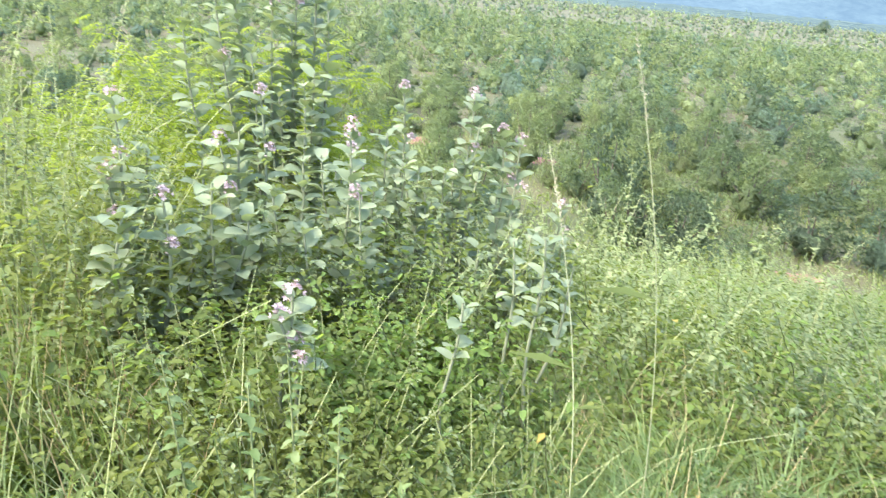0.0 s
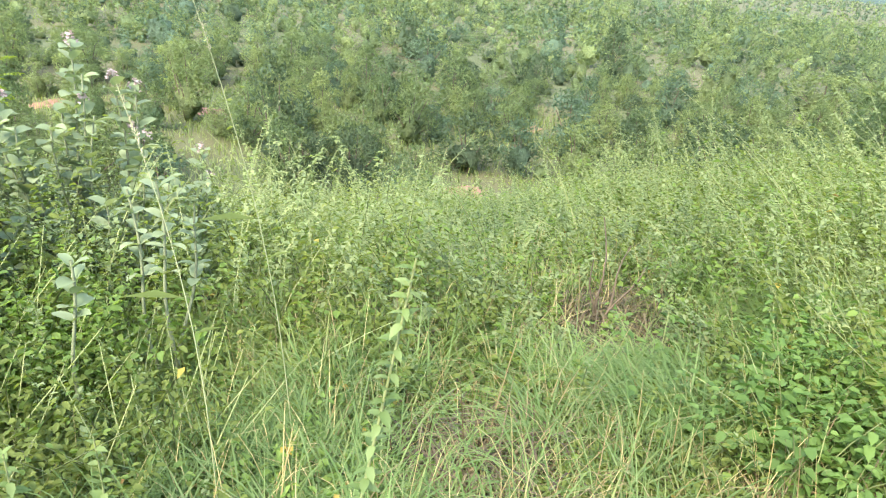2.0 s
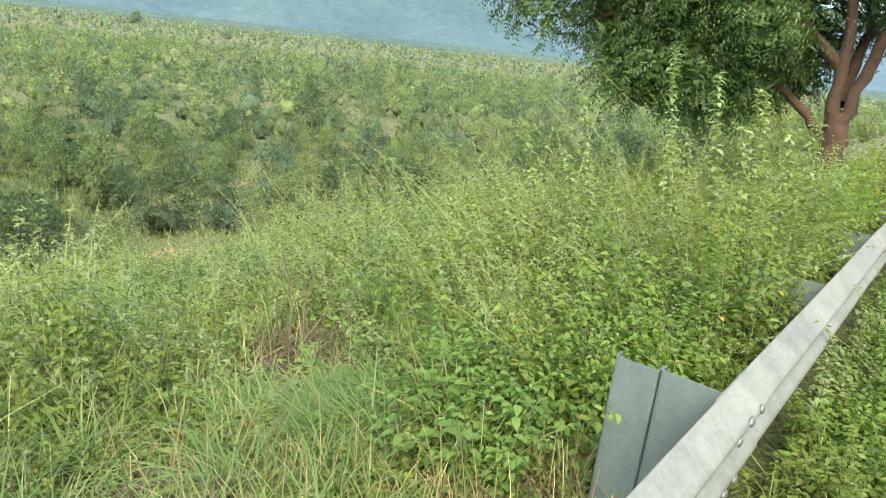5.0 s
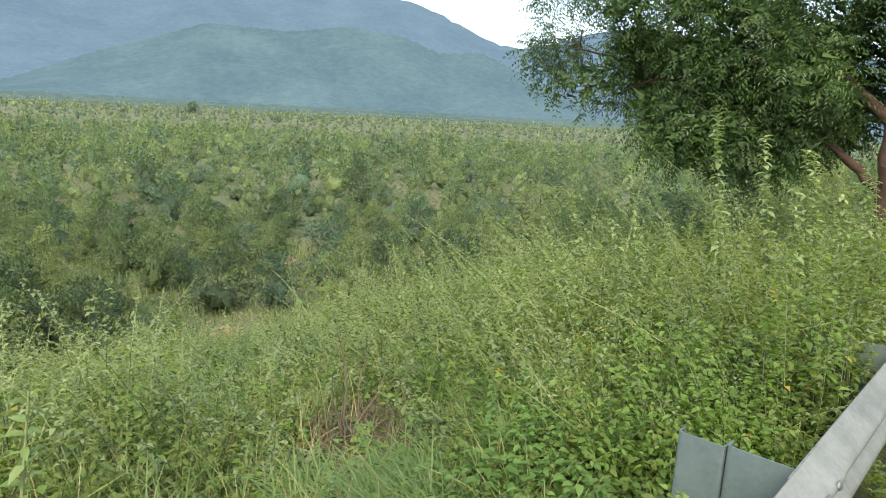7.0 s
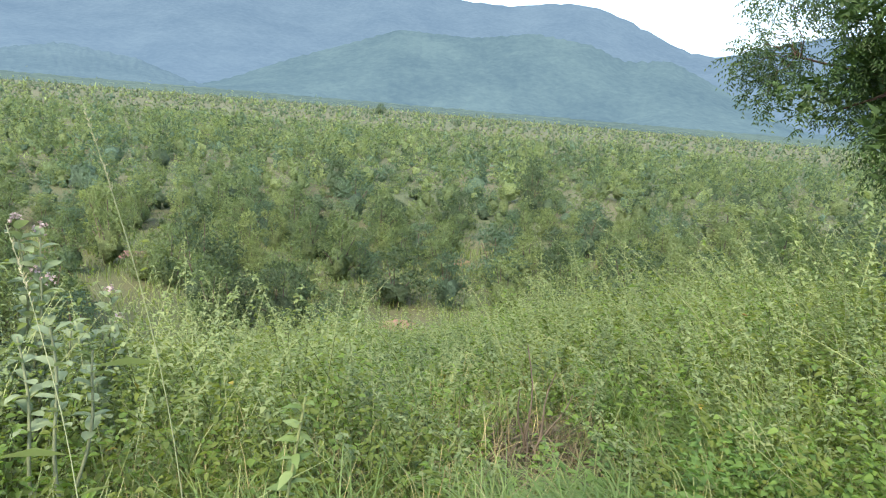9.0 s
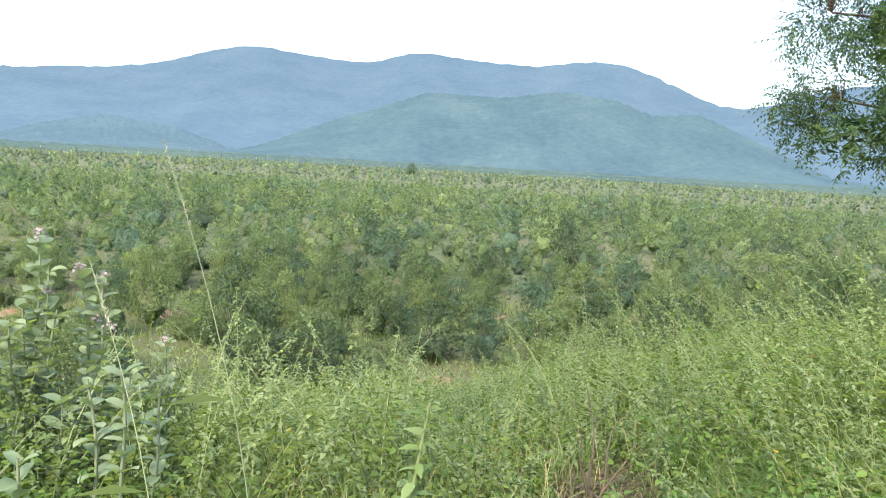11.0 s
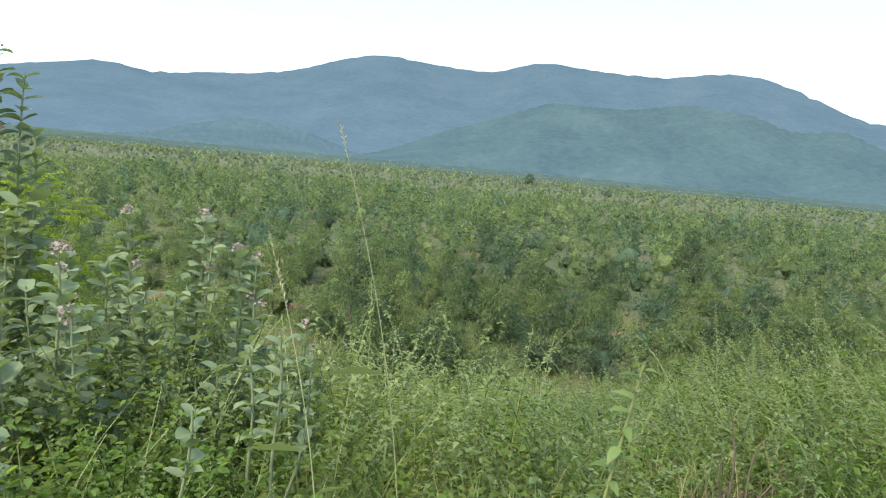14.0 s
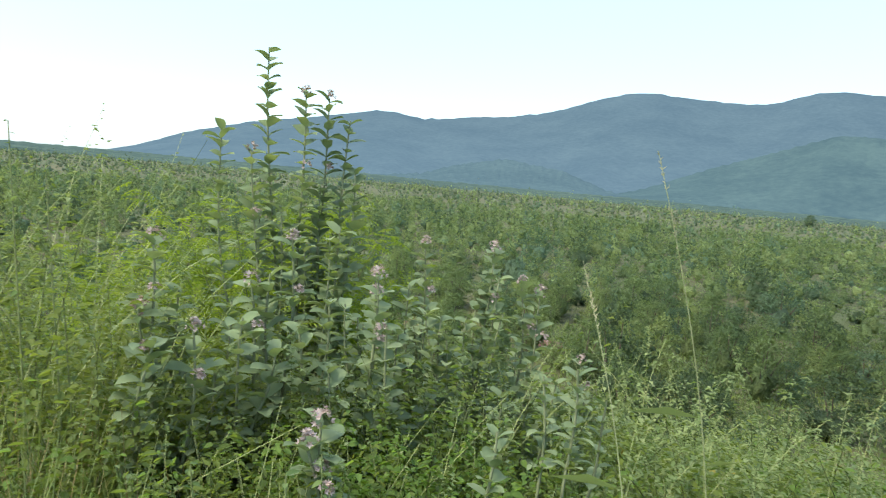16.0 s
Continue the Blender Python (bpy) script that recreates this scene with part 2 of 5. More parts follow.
def tubes(points, radius, sides=3):
    """Tapered stems along polylines: points (n, k, 3), radius (n, k)."""
    n, k, _ = points.shape
    d = unit(np.gradient(points, axis=1))
    ref = np.where(np.abs(unit(points[:, -1:] - points[:, :1])[..., 2:3]) > 0.6, np.array([0.94, 0.34, 0]), np.array([0, 0, 1.0]))   # one for the whole stem
    s = unit(np.cross(d, ref))
    q = np.cross(d, s)
    ang = np.arange(sides) * 2 * np.pi / sides
    ring = s[:, :, None] * np.cos(ang)[None, None, :, None] + q[:, :, None] * np.sin(ang)[None, None, :, None]
    P = points[:, :, None] + ring * radius[:, :, None, None]
    i, j, c = np.meshgrid(np.arange(n), np.arange(k - 1), np.arange(sides), indexing="ij")
    a = (i * k + j) * sides
    c2 = (c + 1) % sides
    quad = np.stack([a + c, a + c2, a + sides + c2, a + sides + c], -1).reshape(-1, 4)
    F = np.concatenate([quad[:, [0, 1, 2]], quad[:, [0, 2, 3]]])
    return P.reshape(-1, 3), F


def blades(base, heading, length, width, rise, segments=4):
    """Arching grass blades. rise: 0 lies flat, 1 stands up."""
    n = len(base)
    h = np.stack([np.cos(heading), np.sin(heading), np.zeros(n)], -1)
    side = np.stack([-np.sin(heading), np.cos(heading), np.zeros(n)], -1)
    P = []
    for i in range(segments + 1):
        u = i / segments
        bend = (1 - rise) * (u ** 1.7)
        out = h * (length * (0.18 * u + 0.85 * bend))[:, None]
        lift = length * (u * (0.35 + 0.65 * rise) - 0.75 * (1 - rise) * u * u * u)
        c = base + out + np.stack([0 * lift, 0 * lift, lift], -1)
        w = (width * (1 - u ** 2) * 0.5 + 0.0004)[:, None]
        P += [c - side * w, c + side * w]
    P = np.stack(P, 1)
    f = []
    for i in range(segments):
        a = 2 * i
        f += [[a, a + 1, a + 3], [a, a + 3, a + 2]]
    F = (np.arange(n)[:, None, None] * P.shape[1] + np.array(f)[None]).reshape(-1, 3)
    return P.reshape(-1, 3), F


# ---- the lie of the land ----
RAIL_AT = np.array([0.648, 0.932])
ALONG = np.array([0.838, 0.546])   # the road's direction
OUT = np.array([-0.546, 0.838])    # away from the road, down the bank
BANK_S = [-60, -20, -12, 1.0, 2.9, 5.0, 7.85, 13.0, 15.0]
BANK_Z = [-4.3, -4.3, 0.0, 0.0, -0.25, -0.92, -1.95, -3.95, -4.3]


def bank(x, y):
    return (x - RAIL_AT[0]) * OUT[0] + (y - RAIL_AT[1]) * OUT[1], (x - RAIL_AT[0]) * ALONG[0] + (y - RAIL_AT[1]) * ALONG[1]


def lie(x, y):
    """The ground's height."""
    x, y = np.asarray(x, float), np.asarray(y, float)
    s, a = bank(x, y)
    rough = 0.04 * np.sin(2.1 * x + 1.3 * y) + 0.035 * np.sin(3.7 * y - 2.3 * x + 1) + 0.03 * np.sin(5.9 * x + 0.7)
    return np.interp(s, BANK_S, BANK_Z) + rough * np.clip((s - 0.3) / 1.5, 0, 1)


def build_ground():
    rings = np.concatenate([[0.0], np.geomspace(0.35, 4600, 130)])
    turn = np.linspace(0, 2 * np.pi, 193)[:-1]
    r, th = np.meshgrid(rings, turn, indexing="ij")
    x, y = r * np.sin(th), r * np.cos(th)
    V = np.stack([x, y, lie(x, y)], -1).reshape(-1, 3)
    i, j = np.meshgrid(np.arange(len(rings) - 1), np.arange(192), indexing="ij")
    a, b = i * 192 + j, i * 192 + (j + 1) % 192
    F = np.stack([a, a + 192, b + 192, b], -1).reshape(-1, 4)
    tagged(new("ground", mesh_from("ground", V, F, M_GROUND, True)), "reddish earth bank falling to a wide scrub plain", "ground", kind="structure")


build_ground()


def build_ridge(name, label, distance, depth, heads, tops, material, rough):
    """A range of hills: a crest over the headings, with spurs and gullies running down to the plain."""
    n, k = 260, 26
    az = np.linspace(heads[0], heads[-1], n)
    crest = np.interp(az, heads, tops)
    crest = np.convolve(np.pad(crest, 3, mode="edge"), np.ones(7) / 7, "valid")
    V = []
    for j in range(k):
        u = j / (k - 1)          # 0 at the foot, 1 at the crest
        for i in range(n):
            d = distance - depth * (1 - u)
            spur = noise.fractal(Vector((az[i] * 0.22, u * 1.3, distance * 0.001)), 0.8, 2.1, 5)
            small = noise.fractal(Vector((az[i] * 2.2, u * 5, 3.0)), 0.9, 2.0, 4)
            top = math.tan(radians(crest[i])) * distance + 6
            h = top * (u ** 1.15) * (1 + 0.22 * spur * (1 - u) * 2 * u) + rough * small * (0.25 + u * 0.4)
            d += spur * depth * 0.10 * (1 - u)
            V.append((d * math.sin(radians(az[i])), d * math.cos(radians(az[i])), -4.3 + h - 3 * (j == 0)))
    i, j = np.meshgrid(np.arange(n - 1), np.arange(k - 1))
    a = (j * n + i).ravel()
    F = np.stack([a, a + 1, a + n + 1, a + n], -1)
    tagged(new(name, mesh_from(name, V, F, material, True)), label, "hills", kind="structure")


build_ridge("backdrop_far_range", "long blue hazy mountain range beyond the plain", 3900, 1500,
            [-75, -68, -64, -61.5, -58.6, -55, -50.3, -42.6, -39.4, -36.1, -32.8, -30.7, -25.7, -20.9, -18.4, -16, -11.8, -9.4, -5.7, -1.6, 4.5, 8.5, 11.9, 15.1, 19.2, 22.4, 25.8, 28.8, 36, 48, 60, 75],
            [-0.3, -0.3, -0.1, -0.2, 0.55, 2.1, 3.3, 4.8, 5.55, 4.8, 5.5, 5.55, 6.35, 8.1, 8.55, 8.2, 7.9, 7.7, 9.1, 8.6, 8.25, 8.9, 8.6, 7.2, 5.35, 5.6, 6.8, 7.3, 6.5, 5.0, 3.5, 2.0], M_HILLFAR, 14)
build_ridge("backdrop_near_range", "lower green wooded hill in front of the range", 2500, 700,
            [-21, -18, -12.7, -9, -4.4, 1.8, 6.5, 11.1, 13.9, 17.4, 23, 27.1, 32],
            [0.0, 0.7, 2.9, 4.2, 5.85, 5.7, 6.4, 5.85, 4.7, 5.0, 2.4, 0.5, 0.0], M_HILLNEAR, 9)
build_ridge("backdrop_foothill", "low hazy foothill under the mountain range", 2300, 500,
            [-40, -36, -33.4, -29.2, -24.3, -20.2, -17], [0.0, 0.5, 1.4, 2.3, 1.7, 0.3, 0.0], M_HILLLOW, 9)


def build_apron():
    """The far edge of the plain, lifting gently to the foot of the hills."""
    r = np.random.default_rng(3)
    rings, turn = np.geomspace(560, 2400, 26), np.radians(np.linspace(-78, 62, 420))
    d, th = np.meshgrid(rings, turn, indexing="ij")
    bumps = r.uniform(0, 1, d.shape) * (0.5 + 0.0022 * d)
    z = -4.3 + bumps + 0.0000012 * (d - 560) ** 2 - 1.5 * (d < 570)
    V = np.stack([d * np.sin(th), d * np.cos(th), z], -1).reshape(-1, 3)
    i, j = np.meshgrid(np.arange(25), np.arange(419), indexing="ij")
    a = (i * 420 + j).ravel()
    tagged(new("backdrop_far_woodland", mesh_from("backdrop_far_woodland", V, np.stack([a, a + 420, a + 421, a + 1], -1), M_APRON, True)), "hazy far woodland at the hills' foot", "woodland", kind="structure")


build_apron()


def mesh_multi(name, pieces, smooth=False, N=None):
    """One mesh of several materials: pieces of (points, triangles, material)."""
    V, F = join([(p[0], p[1]) for p in pieces])
    me = mesh_from(name, V, F, pieces[0][2], smooth, own_normals(V, F, 0.40) if N is None else N)
    for p in pieces[1:]:
        me.materials.append(p[2])
    me.polygons.foreach_set("material_index", np.repeat(np.arange(len(pieces)), [len(p[1]) for p in pieces]).astype(np.int32))
    return me


# ---- the guard rail ----
RAIL_TURN = math.degrees(math.atan2(ALONG[1], ALONG[0]))
POST_FIRST, POST_STEP = 1.11, 1.72


def w_profile(offset=0.0):
    """The double-wave section, from the top lip down: distance towards the road, height."""
    pts = []
    for i in range(33):
        u = i / 32
        wave = 0.5 - 0.5 * math.cos(4 * math.pi * u)
        flat = wave ** 0.82
        pts.append((0.006 + 0.088 * flat + offset, 0.752 - 0.338 * u))
    return pts


def beam_mesh(a0, a1, offset):
    """A rolled steel beam, 4 mm thick, along local x; y points down the bank."""
    front = w_profile(offset)
    cuts = np.linspace(a0, a1, max(3, int((a1 - a0) / 0.25)))
    V, n = [], len(front)
    for a in cuts:
        sag = 0.004 * math.sin(1.7 * a)
        V += [(a, -p, z + sag) for p, z in front] + [(a, -p + 0.004, z + sag) for p, z in front]
    F, m = [], 2 * n
    for c in range(len(cuts) - 1):
        for i in range(n - 1):
            q = c * m + i
            F.append((q, q + 1, q + 1 + m, q + m))
            F.append((q + n, q + n + m, q + n + 1 + m, q + n + 1))
        for i in (0, n - 1):
            q = c * m + i
            F.append((q, q + m, q + n + m, q + n))
    for c in (0, len(cuts) - 1):
        for i in range(n - 1):
            q = len(V) + i
            F.append((q, q + n, q + n + 1, q + 1))
        V += V[c * m:(c + 1) * m]
    return mesh_from("beam", V, F, M_ZINC, True)


def channel_mesh(s0, s1, z0, z1, back=0.055, thick=0.006):
    """A pressed channel: the web faces back along the road, lips turned at both edges."""
    r = 0.012
    outer = [(back, s0), (r, s0), (r * 0.3, s0 + r * 0.3), (0, s0 + r), (0, s1 - r), (r * 0.3, s1 - r * 0.3), (r, s1), (back, s1)]
    inner = [(back, s0 + thick), (r + thick, s0 + thick), (thick * 1.3, s0 + thick * 1.3), (thick, s0 + r + thick),
             (thick, s1 - r - thick), (thick * 1.3, s1 - thick * 1.3), (r + thick, s1 - thick), (back, s1 - thick)]
    n = len(outer)
    V = [(a, s, z) for z in (z0, z1) for a, s in outer + inner]
    F, m = [], 2 * n
    for i in range(n - 1):
        F += [(i, i + 1, i + 1 + m, i + m), (i + n, i + n + m, i + n + 1 + m, i + n + 1),
              (i, i + n, i + n + 1, i + 1), (i + m, i + 1 + m, i + n + 1 + m, i + n + m)]
    F += [(0, m, n + m, n), (n - 1, 2 * n - 1, 2 * n - 1 + m, n - 1 + m)]
    return mesh_from("channel", V, F, M_POST, False)


def bolt_mesh():
    bm = bmesh.new()
    bmesh.ops.create_uvsphere(bm, u_segments=12, v_segments=6, radius=0.017)
    for v in bm.verts:
        v.co.z = max(v.co.z, 0) * 0.55
        v.co.x *= 1.25
    me = bpy.data.meshes.new("bolt")
    bm.to_mesh(me)
    bm.free()
    me.materials.append(M_BOLT)
    return me


def slot_mesh():
    # thin near-black plate, not a cut: the slot's inner shade is its colour
    ang = np.linspace(0, 2 * np.pi, 13)[:-1]
    ring = np.stack([np.cos(ang) * 0.016, np.sin(ang) * 0.008, 0 * ang], -1)
    V = np.concatenate([ring, ring + [0, 0, 0.0035], [[0, 0, 0.0035]]])
    F = [(i, (i + 1) % 12, 12 + (i + 1) % 12) for i in range(12)] + [(i, 12 + (i + 1) % 12, 12 + i) for i in range(12)] + [(24, 12 + i, 12 + (i + 1) % 12) for i in range(12)]
    return mesh_from("slot", V, F, M_SLOTSHADE)


def build_guardrail():
    rail = tagged(new("guardrail"), "galvanised double-wave steel roadside guard rail on channel posts", "guardrail")
    rail.matrix_basis = pose(RAIL_AT[0], RAIL_AT[1], 0, 0, 0, RAIL_TURN)
    bolt, slot = bolt_mesh(), slot_mesh()
    joints = [-2.33, 1.11, 4.55, 7.99, 11.43, 14.87]
    for i in range(len(joints) - 1):
        beam = under("beam", beam_mesh(joints[i] - 0.16, joints[i + 1] + 0.16, 0.0045 * (i % 2 == 0)), rail, "whitish galvanised rail beam")
        for a, p, z, tip in ((-0.17, 0.094, 0.662, 92), (-0.05, 0.093, 0.680, 80), (0.07, 0.093, 0.680, 80), (-0.17, 0.090, 0.476, 78), (-0.05, 0.088, 0.470, 74)):
            b = under("bolt", bolt, beam)
            b.matrix_basis = pose(joints[i + 1] + a, -p - 0.0045 * (i % 2 == 0), z, tip, 0, 0)
        h = under("slot", slot, beam)
        h.matrix_basis = pose(joints[i + 1] - 0.30, -0.074, 0.452, 118, 0, 0)
    for k in range(-1, 8):
        a = POST_FIRST + POST_STEP * k
        z = float(lie(*(RAIL_AT + ALONG * a + OUT * 0.3))) - 0.25
        post = under("post", channel_mesh(0.228, 0.390, z, 0.705), rail, "grey weathered channel post")
        post.matrix_basis = pose(a, 0, 0, 0, 0, -1.5 + 3 * random.random())
        spacer = under("spacer", channel_mesh(0.004, 0.224, 0.22, 0.715), rail, "grey spacer block between beam and post")
        spacer.matrix_basis = pose(a - 0.004, 0, 0)


build_guardrail()

# ---- the scrub plain ----


def sprays(pos, axis, up, length, width):
    """Small leaf sprays, a triangle each."""
    axis = unit(axis)
    side = unit(np.cross(axis, up))
    L, W = np.asarray(length)[:, None], np.asarray(width)[:, None]
    P = np.stack([pos - side * W * 0.5, pos + side * W * 0.5, pos + axis * L], 1)
    return P.reshape(-1, 3), np.arange(3 * len(pos)).reshape(-1, 3)


def lobes_of(seed, count):
    """Centres and sizes of the leafy clumps of a unit shrub: a broad core, then small upright clumps over a dome."""
    r = np.random.default_rng(seed)
    turn = np.arange(count) * 2.4 + r.uniform(0, 1.2, count)
    lift = np.clip(np.linspace(0.14, 1.0, count) + r.uniform(-0.14, 0.14, count), 0.10, 1.08)
    wide = 0.44 * np.sqrt(np.clip(1 - (lift * 0.98) ** 2.2, 0.02, 1)) * r.uniform(0.55, 1.12, count)
    c = np.stack([np.cos(turn) * wide, np.sin(turn) * wide, 0.10 + 0.76 * lift], -1)
    size = r.uniform(0.11, 0.22, count) * (1.35 - count * 0.022)
    c[0], size[0] = (r.uniform(-0.05, 0.05), r.uniform(-0.05, 0.05), 0.28), 0.31
    return r, c, size


def lump(level):
    """A unit ball of triangles, to be knocked out of round."""
    bm = bmesh.new()
    bmesh.ops.create_icosphere(bm, subdivisions=level, radius=1.0)
    V = np.array([tuple(v.co) for v in bm.verts])
    F = np.array([[v.index for v in f.verts] for f in bm.faces])
    bm.free()
    return V, F


def heart(seed, lobes, level):
    """The dense, ragged inside of a unit shrub; points, triangles and outward normals."""
    r, c, size = lobes_of(seed, lobes)
    V, F = lump(level)
    d = unit(V + r.normal(size=V.shape) * 0.22)
    P = c[0] + d * (size[0] * r.uniform(0.35, 0.90, len(V)))[:, None] * np.array([1.0, 1.0, 1.1])
    P[:, 2] = np.maximum(P[:, 2], 0.0)
    return P, F, unit(d * 0.5 + unit(P - [0, 0, 0.15]) * 0.8 + [0, 0, 0.2] + r.normal(size=P.shape) * 0.25)


def crown_points(seed, count, leaf, lobes=14):
    """Fine leaf sprays over the puffs of a unit shrub."""
    r, c, size = lobes_of(seed, lobes)
    which = r.choice(lobes, count, p=size ** 2 / (size ** 2).sum())
    d = unit(r.normal(size=(count, 3)))
    d[:, 2] = np.where((d[:, 2] < -0.3) & (which > 0), -0.8 * d[:, 2], d[:, 2])
    pos = c[which] + d * (size[which] * (0.42 + 0.82 * r.beta(2.2, 2.2, count)))[:, None] * np.array([1.0, 1.0, 1.12])
    pos[:, 2] = np.maximum(pos[:, 2], 0.02)
    round_out = unit(d * 1.25 + unit(pos - [0, 0, 0.24]) * 0.6 + [0, 0, 0.10] + r.normal(size=(count, 3)) * 0.2)
    axis = unit(r.normal(size=(count, 3)) + [0, 0, 0.25])
    up = unit(round_out + r.normal(size=(count, 3)) * 0.8)
    return pos, axis, up, leaf * r.uniform(0.55, 1.45, count), r.uniform(0.28, 0.50, count), round_out


def shrub_meshes(seed, count, leaf):
    pos, axis, up, ln, slim, nrm = crown_points(seed, count, leaf)
    V, F, N = heart(seed, 14, 2)
    crown = mesh_from("crown", *join([sprays(pos, axis, up, ln, ln * slim), (V, F)]), M_SCRUB, N=np.concatenate([np.repeat(nrm, 3, 0), N]))
    r, c, size = lobes_of(seed, 14)
    c = c[::2]
    k = len(c)
    t = np.linspace(0, 1, 4)[None, :, None]
    foot = np.stack([r.uniform(-0.04, 0.04, k), r.uniform(-0.04, 0.04, k), np.zeros(k)], -1)
    path = foot[:, None] * (1 - t) + c[:, None] * t + np.array([0, 0, 0.08]) * np.sin(np.pi * t)
    trunk = mesh_from("trunk", *tubes(path, np.linspace(0.016, 0.006, 4)[None, :] * np.ones((k, 1)), 3), M_TWIG)
    return trunk, crown


SHRUBS = [shrub_meshes(40 + i, 2000, 0.054) for i in range(8)]
SCRUB_LABELS = ("green thorn scrub bush on the plain", "dense rounded scrub bush on red earth", "tall upright scrub bush with feathery crown")


def place_shrub(x, y, width, height, variant, label, material=None):
    z = float(lie(x, y))
    ob = tagged(new("shrub"), label, "shrub", "scrub bushes on the plain")
    trunk, crown = SHRUBS[variant % 8]
    under("trunk", trunk, ob)
    c = under("crown", crown, ob)
    if material:
        c.material_slots[0].link = "OBJECT"
        c.material_slots[0].material = material
    ob.matrix_basis = Matrix.LocRotScale((x, y, z - 0.05), Euler((0, 0, random.uniform(0, 6.28))), (width, width * random.uniform(0.9, 1.1), height))
    return ob


M_SCRUBDARK = leaf_material("dark_scrub_leaf", (0.133, 0.200, 0.133), (0.109, 0.164, 0.108), (0.085, 0.129, 0.085), 0.5, 0.45, 0.8, grain=7.0, swing=0.8)
M_SCRUBBLUE = leaf_material("bluish_scrub_leaf", (0.175, 0.274, 0.209), (0.143, 0.224, 0.172), (0.111, 0.175, 0.134), 0.5, 0.45, 0.8, grain=7.0, swing=0.8)
M_SCRUBPALE = leaf_material("pale_scrub_leaf", (0.325, 0.414, 0.222), (0.266, 0.338, 0.183), (0.208, 0.265, 0.143), 0.5, 0.52, 0.8, grain=7.0, swing=0.8)
LANDMARKS = [  # x, y, width, height, material, label
    (2.0, 22.8, 2.3, 2.3, M_SCRUBBLUE, "bluish rounded thorn bush at the bank's foot"),
    (-6.4, 17.6, 2.2, 2.9, M_SCRUBDARK, "tall dark green bush at the bank's foot"),
    (-5.3, 17.0, 1.9, 1.6, M_SCRUBDARK, "low dark green bush at the bank's foot"),
    (5.3, 40.8, 2.2, 3.2, M_SCRUBDARK, "dark bush standing over the scrub"),
    (-4.6, 34.8, 2.5, 2.6, M_SCRUBBLUE, "bluish bush among the scrub"),
    # shadow of the dark gap here is put into the bush's leaf colour
    (-5.9, 29.8, 2.7, 1.9, M_SCRUBDARK, "dark shaded bush among the scrub"),
    (-1.3, 20.0, 2.2, 1.8, M_SCRUBDARK, "dark bush at the bank's foot"),
    (4.5, 26.6, 1.9, 1.6, M_SCRUBDARK, "dark bush beside a bluish one"),
    (-3.4, 22.2, 2.0, 2.4, M_SCRUB, "upright green bush at the bank's foot"),
    (-11.1, 22.0, 2.1, 2.6, M_SCRUBPALE, "thin pale bush beside bare red earth"),
    (15.1, 35.4, 4.2, 2.4, M_SCRUBPALE, "broad yellowish green scrub bush"),
]


EARTH = [(-0.6, 17.8, 1.05, 0.75), (-10.8, 23.3, 0.75, 0.6), (0.56, 26.7, 0.6, 0.8), (-15.9, 22.0, 0.7, 0.7)]   # x, y, half width, half length


def build_earth():
    """Bare red earth between the bushes: low uneven patches with ragged edges."""
    r = np.random.default_rng(8)
    for x, y, wide, long in EARTH:
        turn = np.linspace(0, 2 * np.pi, 33)[:-1]
        edge = 1 + 0.14 * np.sin(3 * turn + x) + 0.09 * np.sin(7 * turn + y) + r.uniform(-0.06, 0.06, 32)
        V = [(x, y, float(lie(x, y)) + 0.05)]
        for u in (0.35, 0.7, 1.0):
            px, py = x + np.cos(turn) * edge * wide * u, y + np.sin(turn) * edge * long * u
            V += list(zip(px, py, lie(px, py) + 0.05 * (1 - u) + r.uniform(-0.012, 0.02, 32) - 0.02 * (u == 1) + 0.012))
        F = [(0, 1 + k, 1 + (k + 1) % 32) for k in range(32)]
        for ring in range(2):
            a = 1 + 32 * ring
            for k in range(32):
                n = (k + 1) % 32
                F += [(a + k, a + 32 + k, a + 32 + n), (a + k, a + 32 + n, a + n)]
        tagged(new("bare_earth", mesh_from("bare_earth", V, F, M_EARTH, True)), "bare patch of red earth between bushes", "bare earth", kind="structure")


build_earth()


